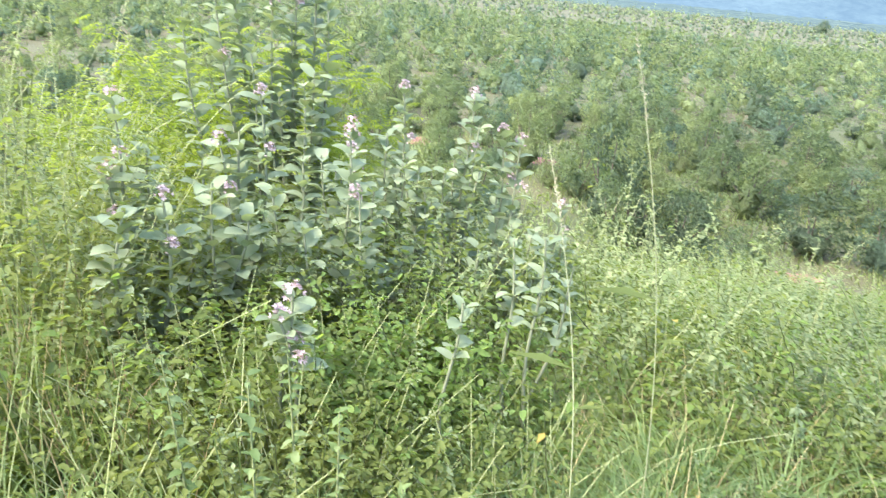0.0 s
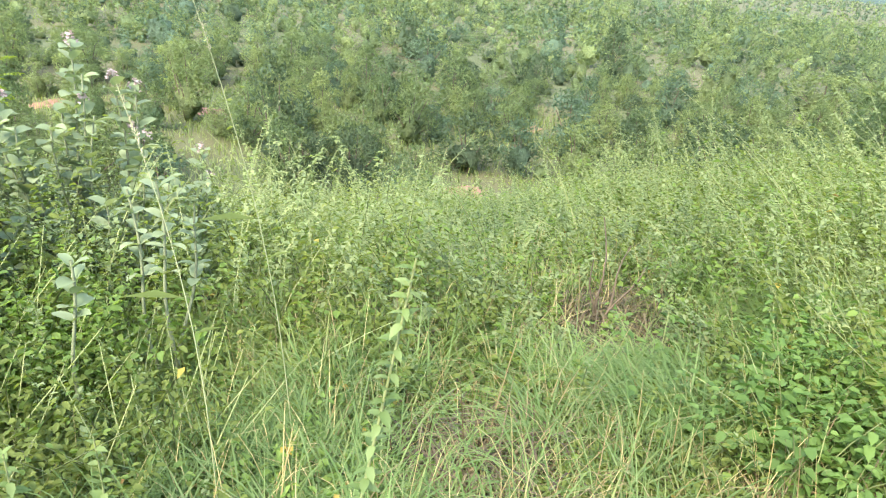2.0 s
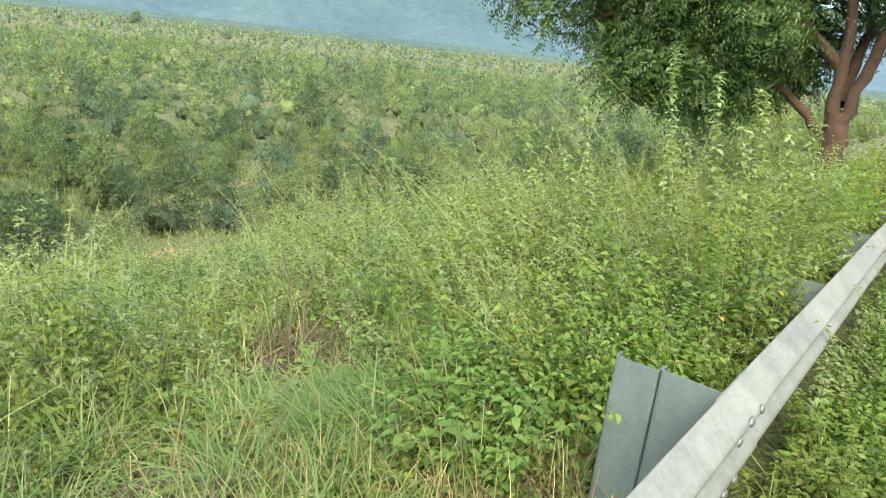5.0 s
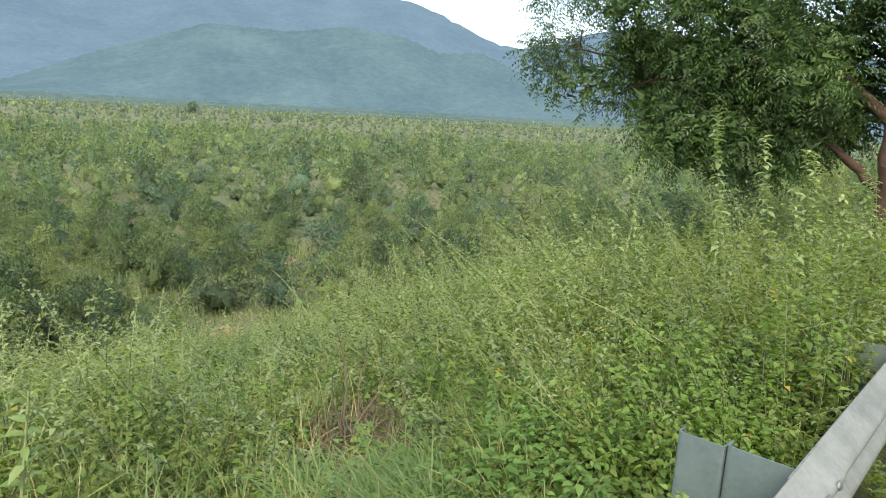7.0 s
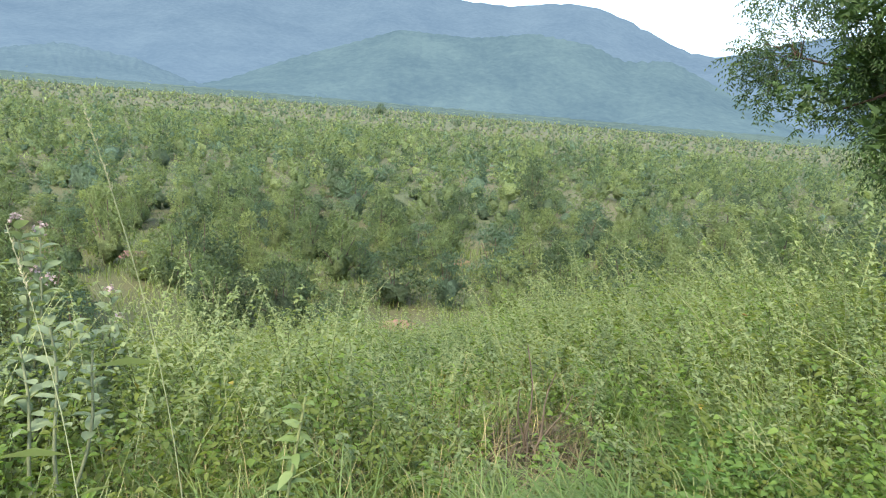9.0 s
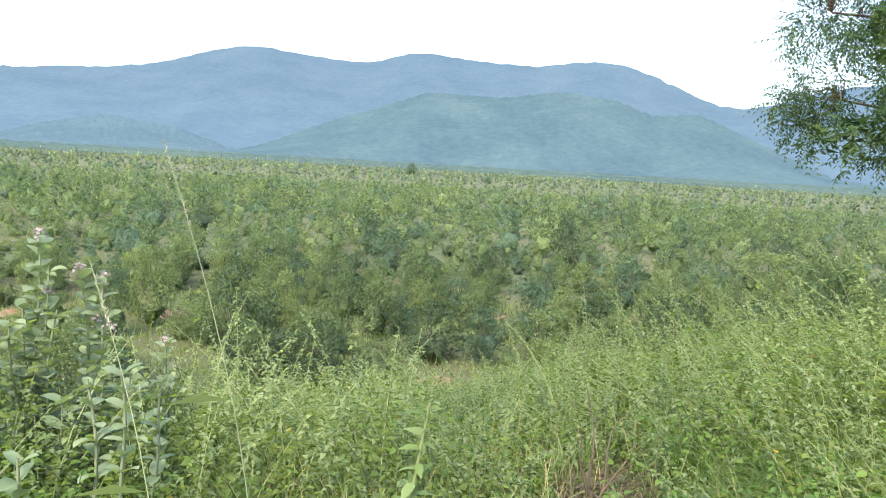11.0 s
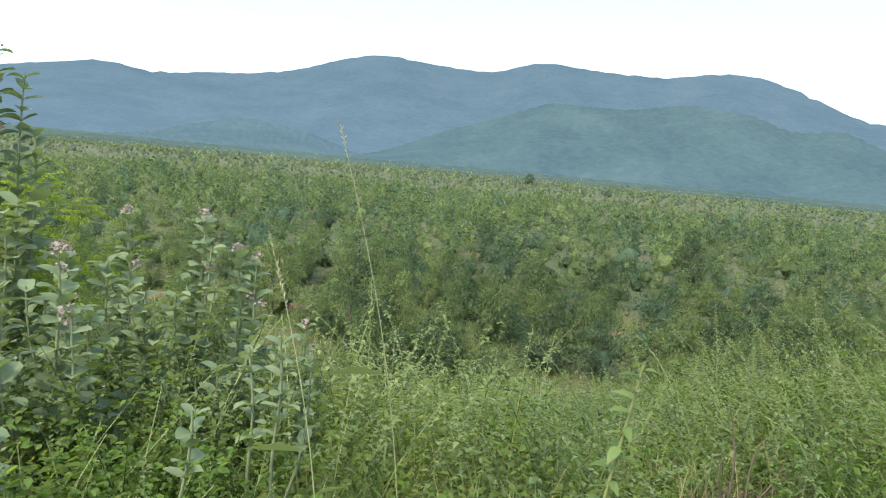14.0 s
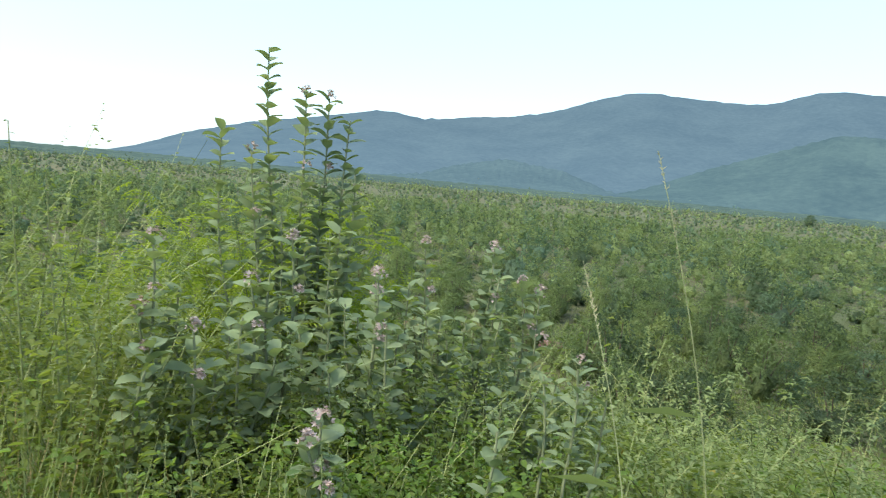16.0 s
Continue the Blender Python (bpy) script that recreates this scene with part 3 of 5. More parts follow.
def build_scrub():
    r = np.random.default_rng(11)
    for i, (x, y, w, h, m, label) in enumerate(LANDMARKS):
        place_shrub(x, y, w, h, i, label, m)
    # an even scatter over rings of the plain, thinning with distance
    spots = []
    for r0, r1, area in ((13, 45, 1.9), (45, 90, 2.8), (90, 160, 5.4), (160, 420, 25.0), (420, 700, 60.0)):
        n = int(radians(126) / 2 * (r1 * r1 - r0 * r0) / area)
        rr = np.sqrt(r.uniform(r0 * r0, r1 * r1, n))
        th = radians(-71) + r.uniform(0, radians(126), n)
        spots.append(np.stack([rr * np.sin(th), rr * np.cos(th), rr], -1))
    P = np.concatenate(spots)
    s, a = bank(P[:, 0], P[:, 1])
    P = P[(s > 15.4) | ((s > 9.5) & (a < -4.5)) | ((s > 3.5) & (a > 11)) | ((s > 6) & (a < -8))]
    for x, y, w, *_ in LANDMARKS:
        P = P[np.hypot(P[:, 0] - x, P[:, 1] - y) > 0.55 * w]
    keep = np.ones(len(P), bool)
    for x, y, wide, long in EARTH:   # bare red earth
        keep &= np.hypot((P[:, 0] - x) / (wide + 0.35), (P[:, 1] - y + 0.3) / (long + 0.55)) > 1
    P = P[keep]
    P = P[np.argsort(P[:, 2])]
    # no bush stands in the heart of another
    kept, low = [], []
    for q in P[:1600]:
        if all((q[0] - o[0]) ** 2 + (q[1] - o[1]) ** 2 > 0.95 for o in kept[-300:]):
            kept.append(q)
        else:
            low.append(q)   # these stay small, in the gaps
    P = np.concatenate([np.array(kept), P[1600:]])
    low = np.array(low)
    near = P[:300]
    for i, (x, y, d) in enumerate(near):
        w = 0.95 + 1.15 * r.beta(1.5, 2.2)
        h = min(2.3, w * r.uniform(0.80, 1.45))
        place_shrub(x, y, w, h, int(r.integers(8)), SCRUB_LABELS[2 if h > w else 1 if w > 2.1 else 0], [None, M_SCRUBPALE, None, M_SCRUBDARK, M_SCRUBPALE, None, None, M_SCRUBBLUE, None, M_SCRUBPALE][int(r.integers(10))])
    small = len(low)
    rest = np.concatenate([low, P[300:]])
    small_ones = np.arange(len(rest)) < small
    tones = (M_SCRUB, M_SCRUBPALE, M_SCRUBDARK, M_SCRUBBLUE)
    for name, label, bands in (
            ("scrub_thicket", "thick green thorn scrub over the plain", ((0, 55, 230, 0.092, 9, 2), (55, 100, 95, 0.135, 7, 1), (100, 160, 55, 0.16, 5, 1))),
            ("far_scrub", "endless low green scrub towards the hills", ((160, 420, 12, 0.24, 3, 1), (420, 700, 3, 0.24, 2, 1)))):
        heap = {m.name: ([], []) for m in tones}
        for lo, hi, count, leaf, lobes, level in bands:
            inside = (rest[:, 2] >= lo) & (rest[:, 2] < hi)
            sel, runt = rest[inside], small_ones[inside]
            n = len(sel)
            w = (0.85 + 1.4 * r.beta(1.6, 2.6, n) + 1.4 * (r.uniform(size=n) > 0.93)) * (1 + np.clip(sel[:, 2] - 150, 0, 900) * 0.0016)
            h = np.clip(w, 0.9, 2.4) * r.uniform(0.70, 1.45, n) * (1 + 0.3 * np.sin(sel[:, 0] * 0.09 + 1.3) * np.sin(sel[:, 1] * 0.07)) * np.where(sel[:, 2] > 160, np.where(r.uniform(size=n) < 0.07, 1.9, 0.85), 1.0)
            w, h = np.where(runt, 0.55 + 0.3 * w, w), np.where(runt, 0.30 + 0.28 * h, h)
            z = lie(sel[:, 0], sel[:, 1])
            tone = r.choice(4, n, p=(0.38, 0.30, 0.17, 0.15))
            for k in range(8):
                pos, axis, up, ln, slim, nrm = crown_points(90 + k + count, count, leaf, lobes)
                m = np.nonzero((np.arange(n) % 2 == k % 2) & (tone == k // 2))[0]
                turn = r.uniform(0, 6.28, len(m))
                cs, sn = np.cos(turn)[:, None], np.sin(turn)[:, None]

                def spun(q):
                    return np.stack([q[:, 0] * cs - q[:, 1] * sn, q[:, 0] * sn + q[:, 1] * cs, np.broadcast_to(q[:, 2], (len(m), len(q)))], -1)
                wp = spun(pos) * np.stack([w[m], w[m], h[m]], -1)[:, None] + np.stack([sel[m, 0], sel[m, 1], z[m] - 0.05], -1)[:, None]
                ax, u = spun(axis), spun(up)
                size = ln[None] * w[m, None]
                shapes, normals = heap[tones[k // 2].name]
                shapes.append(sprays(wp.reshape(-1, 3), ax.reshape(-1, 3), u.reshape(-1, 3), size.ravel(), (size * slim[None]).ravel()))
                normals.append(np.repeat(spun(nrm).reshape(-1, 3), 3, 0))
                V, F, N = heart(90 + k + count, lobes, level)
                wp = spun(V) * np.stack([w[m], w[m], h[m]], -1)[:, None] + np.stack([sel[m, 0], sel[m, 1], z[m] - 0.05], -1)[:, None]
                shapes.append((wp.reshape(-1, 3), (F[None] + (np.arange(len(m)) * len(V))[:, None, None]).reshape(-1, 3)))
                normals.append(spun(N).reshape(-1, 3))
        # beyond 160 m the main scrub tone takes the haze-coloured copy
        pieces = [(*join(heap[m.name][0]), m if name == "scrub_thicket" or m is not M_SCRUB else M_SCRUBHAZED) for m in tones]
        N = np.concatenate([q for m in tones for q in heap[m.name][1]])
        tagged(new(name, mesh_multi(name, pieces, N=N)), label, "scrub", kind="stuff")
    big = place_shrub(-32.0, 330.0, 8.0, 5.0, 3, "dark rounded tree far out on the plain", M_SCRUBDARK)


build_scrub()


# ---- fronds, and the neem tree ----
def fronds(pos, axis, up, length, pairs, leaflet, width, sag=0.35, r=RNG):
    """Compound leaves: paired leaflets along a sagging midrib."""
    axis = unit(axis)
    side = unit(np.cross(axis, up))
    nrm = np.cross(side, axis)
    out = []
    for k in range(pairs):
        u = 0.18 + 0.82 * k / (pairs - 1)
        p = pos + axis * (length * u)[:, None] - nrm * (length * sag * u * u)[:, None]
        ahead = axis - nrm * (2 * sag * u)
        for sg in (-1, 1):
            d = ahead * 0.55 + side * sg * 0.85 - nrm * 0.25 + r.normal(size=pos.shape) * 0.12
            ln = leaflet * (1.0 - 0.35 * abs(u - 0.5)) * r.uniform(0.85, 1.15, len(pos))
            out.append(leaves(p, d, nrm, ln, ln * width, 0.12, 0.2))
    return join(out)


def build_neem():
    """Half-grown neem beside the rail: a forked reddish trunk and a wide crown that hangs lower towards the trunk."""
    r = np.random.default_rng(21)
    foot = np.array([7.10, 6.45, float(lie(7.1, 6.45)) - 0.1])
    deep = np.array([0.740, 0.672, 0.0])
    side = np.array([0.672, -0.740, 0.0])
    tree = tagged(new("neem_tree"), "spreading neem tree with forked reddish brown trunk", "tree")

    def at(l, d, z):
        return np.array([foot[0], foot[1], 0.0]) + side * l + deep * d + [0, 0, z]

    def limb(name, points, r0, r1, sides=8):
        p = np.array([at(*q) for q in points], float)
        t = np.linspace(0, len(p) - 1, 14)
        q = np.stack([np.interp(t, np.arange(len(p)), p[:, i]) for i in range(3)], -1)
        for _ in range(2):
            q[1:-1] = (q[:-2] + 2 * q[1:-1] + q[2:]) / 4
        q[1:-1] += r.normal(size=(12, 3)) * 0.018
        under(name, mesh_from(name, *tubes(q[None], np.linspace(r0, r1, 14)[None] * r.uniform(0.94, 1.06, (1, 14)), sides), M_BARK, True), tree)
        return q
    limb("trunk", [(0.14, 0, foot[2]), (0.12, 0, 0.65), (0.07, 0, 1.42)], 0.185, 0.135, 10)
    tips = [limb("limb", q, r0, r1) for q, r0, r1 in (
        ([(0.04, 0.0, 1.22), (0.00, 0.05, 1.75), (-0.03, 0.1, 2.3), (-0.15, 0.3, 3.4), (-0.4, 0.5, 4.8)], 0.092, 0.040),
        ([(0.10, 0.0, 1.15), (0.20, -0.05, 1.7), (0.33, -0.05, 2.3), (0.7, 0.0, 3.2), (1.4, 0.1, 4.4)], 0.092, 0.040),
        ([(0.02, 0.0, 1.08), (-0.22, 0.05, 1.28), (-0.50, 0.1, 1.56), (-1.5, 0.3, 2.0), (-2.6, 0.1, 2.5), (-3.9, -0.2, 2.75)], 0.070, 0.012),
        ([(0.00, 0.05, 1.9), (-0.9, 0.3, 2.7), (-2.2, 0.5, 3.3), (-3.2, 0.2, 3.65), (-4.2, -0.1, 3.9)], 0.080, 0.012),
        ([(0.05, 0.1, 1.5), (0.2, 1.0, 2.5), (0.0, 2.2, 3.4)], 0.085, 0.030),
        ([(-0.5, 0.15, 2.4), (-1.5, -0.5, 2.6), (-2.5, -0.7, 2.35), (-3.2, -0.6, 2.1)], 0.050, 0.012))]
    # crown: clumps of fronds between the hanging lower edge and the top
    edge_l = [-5.0, -4.5, -3.8, -3.2, -2.7, -1.5, -0.55, -0.25, 0.6, 1.2, 3.4]
    edge_z = [2.45, 2.15, 1.75, 1.45, 1.10, 1.00, 1.45, 2.25, 2.0, 1.55, 1.5]
    l = np.concatenate([r.uniform(-4.1, 3.2, 205), r.uniform(-3.0, -0.5, 60), r.uniform(-4.75, -4.0, 30)])
    d = np.concatenate([r.uniform(-1.3, 2.0, 265), r.uniform(-0.5, 0.6, 30)])
    size = np.concatenate([r.uniform(0.32, 0.62, 265), r.uniform(0.20, 0.36, 30)])
    low = np.interp(l - 0.5 * size, edge_l, edge_z)
    high = np.interp(l, [-5, -4, -2.5, 0, 2, 3.4], [4.5, 5.0, 5.6, 6.0, 5.4, 4.2])
    z = low + 0.62 * size + (high - low - size) * np.concatenate([r.uniform(0, 1, 205), r.uniform(0, 0.35, 60), r.uniform(0, 1, 30)])
    open_sky = ((l < -4.0) & (np.abs(z - 3.3) < 0.22)) | ((np.abs(l + 3.7) < 0.35) & (np.abs(z - 2.95) < 0.25))
    in_front = (np.abs(l - 0.05) < 0.55) & (d < 0.4) & (z < 2.9)
    keep = ~(open_sky | in_front)
    centres = np.array([at(*q) for q in zip(l[keep], d[keep], z[keep])])
    size = size[keep]
    n = 19000
    which = r.choice(len(size), n, p=size ** 2 / (size ** 2).sum())
    out = unit(r.normal(size=(n, 3)))
    pos = centres[which] + out * (size[which] * r.uniform(0.25, 1.0, n))[:, None] * [1.0, 1.0, 0.72]
    axis = unit(out * [1, 1, 0.3] + r.normal(size=(n, 3)) * 0.5 - [0, 0, 0.22])
    V, F = fronds(pos, axis, np.tile([0, 0, 1.0], (n, 1)) + r.normal(size=(n, 3)) * 0.2, r.uniform(0.18, 0.34, n), 5, 0.074, 0.30, 0.30, r)
    dense = np.nonzero((l[keep] > -3.5) & (size > 0.34))[0]   # the close, shaded leaves inside the clumps
    c = np.repeat(dense, 150)
    k = len(c)
    inner = centres[c] + np.clip(r.normal(size=(k, 3)), -1.6, 1.6) * (size[c] * 0.34)[:, None] * [1, 1, 0.75]
    knots = [(V, F), sprays(inner, r.normal(size=(k, 3)) * [1, 1, 0.5], r.normal(size=(k, 3)), r.uniform(0.10, 0.20, k) * np.clip(size[c] / 0.4, 0.5, 1), r.uniform(0.04, 0.09, k))]
    under("crown", mesh_from("crown", *join(knots), M_NEEM), tree, "dark green drooping crown of fine leaflets")
    # twigs from the limbs out into the clumps
    t = np.linspace(0, 1, 6)[None, :, None]
    bones = np.concatenate(tips)
    start = bones[np.argmin(np.linalg.norm(bones[None] - centres[:, None], axis=2), axis=1)]
    path = start[:, None] * (1 - t) + centres[:, None] * t + np.array([0, 0, 0.14]) * np.sin(np.pi * t)
    path[:, 1:-1] += r.normal(size=(len(path), 4, 3)) * 0.03
    for way in path[np.linalg.norm(centres - start, axis=1) < 1.3]:
        under("twig", mesh_from("twig", *tubes(way[None], np.linspace(0.008, 0.003, 6)[None], 4), M_BARK), tree)


build_neem()


# ---- milkweed ----
def milk_leaf_mesh(seed):
    """Thick, broad, blunt leaf of unit length along x, cupped along the midrib."""
    r = random.Random(seed)
    V, F = [], []
    for i in range(7):
        u = i / 6
        w = 0.29 * max(0.0, 1 - abs(2 * u - 1) ** 2.4) ** 0.55 + 0.02
        z = 0.10 * math.sin(u * 2.4) - 0.10 * u * u
        V += [(u, -w, z + w * 0.35 + r.uniform(-0.01, 0.01)), (u, 0, z), (u, w, z + w * 0.35 + r.uniform(-0.01, 0.01))]
    for i in range(6):
        a = 3 * i
        F += [(a, a + 3, a + 4, a + 1), (a + 1, a + 4, a + 5, a + 2)]
    return mesh_from("leaf", V, F, M_MILK, True)


def flower_mesh(seed):
    """A head of small five-pointed lilac flowers."""
    r = np.random.default_rng(seed)
    pieces = []
    for _ in range(16):
        d = unit(r.normal(size=3) + [0, 0, 0.9])
        c = d * r.uniform(0.025, 0.05)
        a = unit(np.cross(d, [0.3, 0.9, 0.1]))
        b = np.cross(d, a)
        ang = np.arange(5) * 2 * np.pi / 5 + r.uniform(0, 6)
        ax = a * np.cos(ang)[:, None] + b * np.sin(ang)[:, None] + d * 0.5
        pieces.append(leaves(np.tile(c, (5, 1)), ax, np.tile(d, (5, 1)), np.full(5, 0.020), np.full(5, 0.012), 0.1, -0.2))
    return mesh_from("flower_head", *join(pieces), M_PETAL)


MILK_LEAVES = [milk_leaf_mesh(i) for i in range(4)]
FLOWERS = [flower_mesh(i) for i in range(3)]


def milkweed(base, tops, label, flowers=2, big=0.15, more=6, bare=0.22):
    """Stems from one foot, each with crossed pairs of leaves, some with flower heads."""
    x, y = base
    plant = tagged(new("milkweed"), label, "milkweed", "milkweeds on the bank")
    z0 = float(lie(x, y))
    plant.matrix_basis = Matrix.Translation((x, y, z0))
    low = sorted(t[2] for t in tops)[len(tops) // 2]
    tops = list(tops) + [(x + random.uniform(-0.45, 0.40), y + random.uniform(-0.35, 0.35), z0 + (low - z0) * random.uniform(0.55, 0.95)) for _ in range(more)]
    for k, top in enumerate(tops):
        tip = Vector(top) - Vector((x, y, z0))
        out = Vector((tip.x, tip.y, 0)) * 0.25 + Vector((random.uniform(-0.05, 0.05), random.uniform(-0.05, 0.05), 0))
        n = 12
        path = []
        for i in range(n):
            u = i / (n - 1)
            path.append(Vector((0.03 * math.cos(k * 2), 0.03 * math.sin(k * 2), -0.04)).lerp(tip, u) + out * math.sin(math.pi * u) + Vector((0.012 * math.sin(u * 9 + k), 0.012 * math.cos(u * 7 + k), 0)))
        P = np.array([tuple(p) for p in path])
        stem = under("stem", mesh_from("stem", *tubes(P[None], np.linspace(0.011, 0.0045, n)[None], 6), M_MILKSTEM, True), plant)
        length = tip.length
        pairs = max(5, int(length * (1 - bare) / 0.058))
        for i in range(pairs):
            u = bare + (1 - bare) * (i + 0.5) / pairs
            at = Vector(P[min(n - 2, int(u * (n - 1)))]).lerp(Vector(P[min(n - 1, int(u * (n - 1)) + 1)]), u * (n - 1) % 1)
            for half in (0, 1):
                if random.random() < 0.05:
                    continue
                size = big * 1.0 * (1.0 - 0.18 * u ** 3) * random.uniform(0.75, 1.15)
                leaf = under("leaf", MILK_LEAVES[random.randrange(4)], stem)
                turn = math.radians(90 * (i % 2) + 180 * half + random.uniform(-22, 22)) + k
                pitch = math.radians(random.uniform(-26, 10) - 14 * u)
                leaf.matrix_basis = Matrix.LocRotScale(at, Euler((random.uniform(-0.3, 0.3), pitch, turn)), (size, size * random.uniform(0.85, 1.15), size * random.uniform(0.5, 1.4)))
        if k < flowers:
            head = tagged(under("flower_head", FLOWERS[k % 3], stem, "pale lilac flower head"), kind="stuff")
            head.matrix_basis = Matrix.LocRotScale(Vector(P[-1]) + Vector((0, 0, 0.01)), Euler((0, 0, k)), (0.8, 0.8, 0.8))
            side = tagged(under("flower_head", FLOWERS[(k + 1) % 3], stem, "pale lilac flower head"), kind="stuff")
            side.matrix_basis = Matrix.LocRotScale(Vector(P[-3]) + Vector((0.06, -0.04, 0.03)), Euler((0.4, 0, k)), (0.7, 0.7, 0.7))
    return plant


milkweed((-3.57, 3.08), [(-3.77, 3.06, 1.99), (-3.73, 3.25, 1.99), (-3.96, 2.85, 1.61), (-3.99, 2.96, 2.26), (-3.63, 3.34, 1.86), (-4.25, 2.80, 1.75), (-3.53, 3.30, 1.54), (-3.77, 2.93, 1.27), (-3.42, 3.12, 1.17), (-3.67, 3.18, 1.42), (-4.02, 2.98, 1.22)],
         "tall flowering milkweed with pale grey-green leaves", 3, 0.138, 4)
milkweed((-2.88, 1.66), [(-3.22, 1.70, 1.17), (-2.79, 1.63, 0.86), (-3.16, 1.64, 0.88), (-3.21, 1.86, 0.93)], "stout milkweed with broad grey-green leaves", 3, 0.135, 5, 0.30)
milkweed((-2.72, 2.05), [(-2.97, 2.03, 1.00), (-2.96, 2.28, 1.18), (-2.73, 1.83, 0.90), (-2.54, 2.15, 0.68), (-2.97, 2.15, 1.03)], "leafy milkweed among tall weeds", 2, 0.125, 5, 0.30)
milkweed((-2.82, 3.06), [(-3.11, 3.08, 0.93), (-2.97, 3.39, 1.13), (-2.74, 3.02, 0.50), (-3.04, 2.90, 0.72), (-2.90, 3.15, 0.91), (-2.82, 3.23, 0.78)], "milkweed with lilac heads above the weeds", 2, 0.122, 6)
milkweed((-2.33, 3.26), [(-2.52, 3.43, 1.16), (-2.35, 3.52, 0.97), (-2.24, 3.57, 0.93), (-2.53, 3.24, 0.77), (-2.37, 3.34, 0.81), (-2.45, 3.38, 1.01)], "milkweed at the edge of the bank", 3, 0.115, 6)
milkweed((-2.15, 3.71), [(-2.18, 4.12, 0.44), (-2.22, 3.92, 0.27), (-2.02, 3.90, 0.30), (-2.51, 3.88, 0.55)], "low milkweed on the slope", 1, 0.125, 4)
milkweed((-2.01, 1.58), [(-2.08, 1.60, 0.70), (-2.05, 1.53, 0.65)], "small flowering milkweed in the grass", 2, 0.112, 0, 0.74)


milkweed((-2.50, 2.44), [(-2.52, 2.38, 1.07), (-2.62, 2.52, 0.95), (-2.40, 2.36, 0.86), (-2.50, 2.58, 0.80)], "milkweed with a lilac head among tall weeds", 2, 0.118, 2, 0.34)
milkweed((-1.62, 1.98), [(-1.60, 1.93, 0.72)], "small pale milkweed sunk in the grass", 0, 0.088, 0, 0.74)
milkweed((-1.52, 2.36), [(-1.50, 2.32, 0.88), (-1.66, 2.42, 0.80), (-1.40, 2.46, 0.76)], "low spreading milkweed at the stand's edge", 0, 0.088, 0, 0.62)


def build_feather_shrub(x, y, seed, scale):
    """Yellow-green bush with ferny leaves behind the milkweeds."""
    r = np.random.default_rng(seed)
    z = float(lie(x, y))
    bush = tagged(new("feathery_shrub"), "yellow-green bush with fine ferny leaves", "shrub")
    bush.matrix_basis = Matrix.LocRotScale((x, y, z), Euler((0, 0, 0)), (scale,) * 3)
    n = 34
    tips = np.stack([r.uniform(-0.95, 0.95, n), r.uniform(-0.7, 0.7, n), r.uniform(1.3, 2.25, n)], -1)
    t = np.linspace(0, 1, 6)[None, :, None]
    path = tips[:, None] * t * np.array([1, 1, 1]) + np.array([0, 0, 0.15]) * np.sin(np.pi * t)
    for way in path:
        under("branch", mesh_from("branch", *tubes(way[None], np.linspace(0.012, 0.003, 6)[None], 4), M_GREENSTEM), bush)
    k = int(2600 * scale ** 3)
    w = r.integers(0, n, k)
    u = r.uniform(0.35, 1.0, k)
    pos = tips[w] * u[:, None] + r.normal(size=(k, 3)) * 0.05
    axis = unit(r.normal(size=(k, 3)) * [1, 1, 0.35] + [0, 0, 0.25])
    under("foliage", mesh_from("foliage", *fronds(pos, axis, np.tile([0, 0, 1.0], (k, 1)), r.uniform(0.14, 0.24, k), 7, 0.046, 0.34, 0.25, r), M_FEATHER), bush)


build_feather_shrub(-4.45, 3.60, 31, 1.0)
build_feather_shrub(-5.7, 3.1, 32, 0.85)


# ---- single weeds that stand out ----
def shoot_leaf_mesh(seed, material=None):
    r = random.Random(seed)
    V, F = [], []
    for i in range(6):
        u = i / 5
        w = 0.25 * math.sin(math.pi * min(1, 0.06 + 0.94 * u ** 0.8)) * (0.10 if i == 5 else 1) + (0.03 * (i % 2))
        z = 0.12 * u - 0.32 * u * u
        V += [(u, -w, z + 0.3 * w), (u, 0, z), (u, w, z + 0.3 * w)]
    for i in range(5):
        a = 3 * i
        F += [(a, a + 3, a + 4, a + 1), (a + 1, a + 4, a + 5, a + 2)]
    return mesh_from("leaf", V, F, material or M_SHOOT, True)


M_SHOOT = leaf_material("shoot_leaf", (0.220, 0.295, 0.132), (0.162, 0.237, 0.091), (0.106, 0.175, 0.061), 3.0, 0.45, 0.6, "object")
SHOOT_LEAVES = [shoot_leaf_mesh(i) for i in range(3)]
M_SILVER = leaf_material("silvery_leaf", (0.330, 0.400, 0.225), (0.262, 0.335, 0.172), (0.190, 0.262, 0.122), 3.0, 0.45, 0.6, "object")
SILVER_LEAVES = [shoot_leaf_mesh(i, M_SILVER) for i in range(3)]


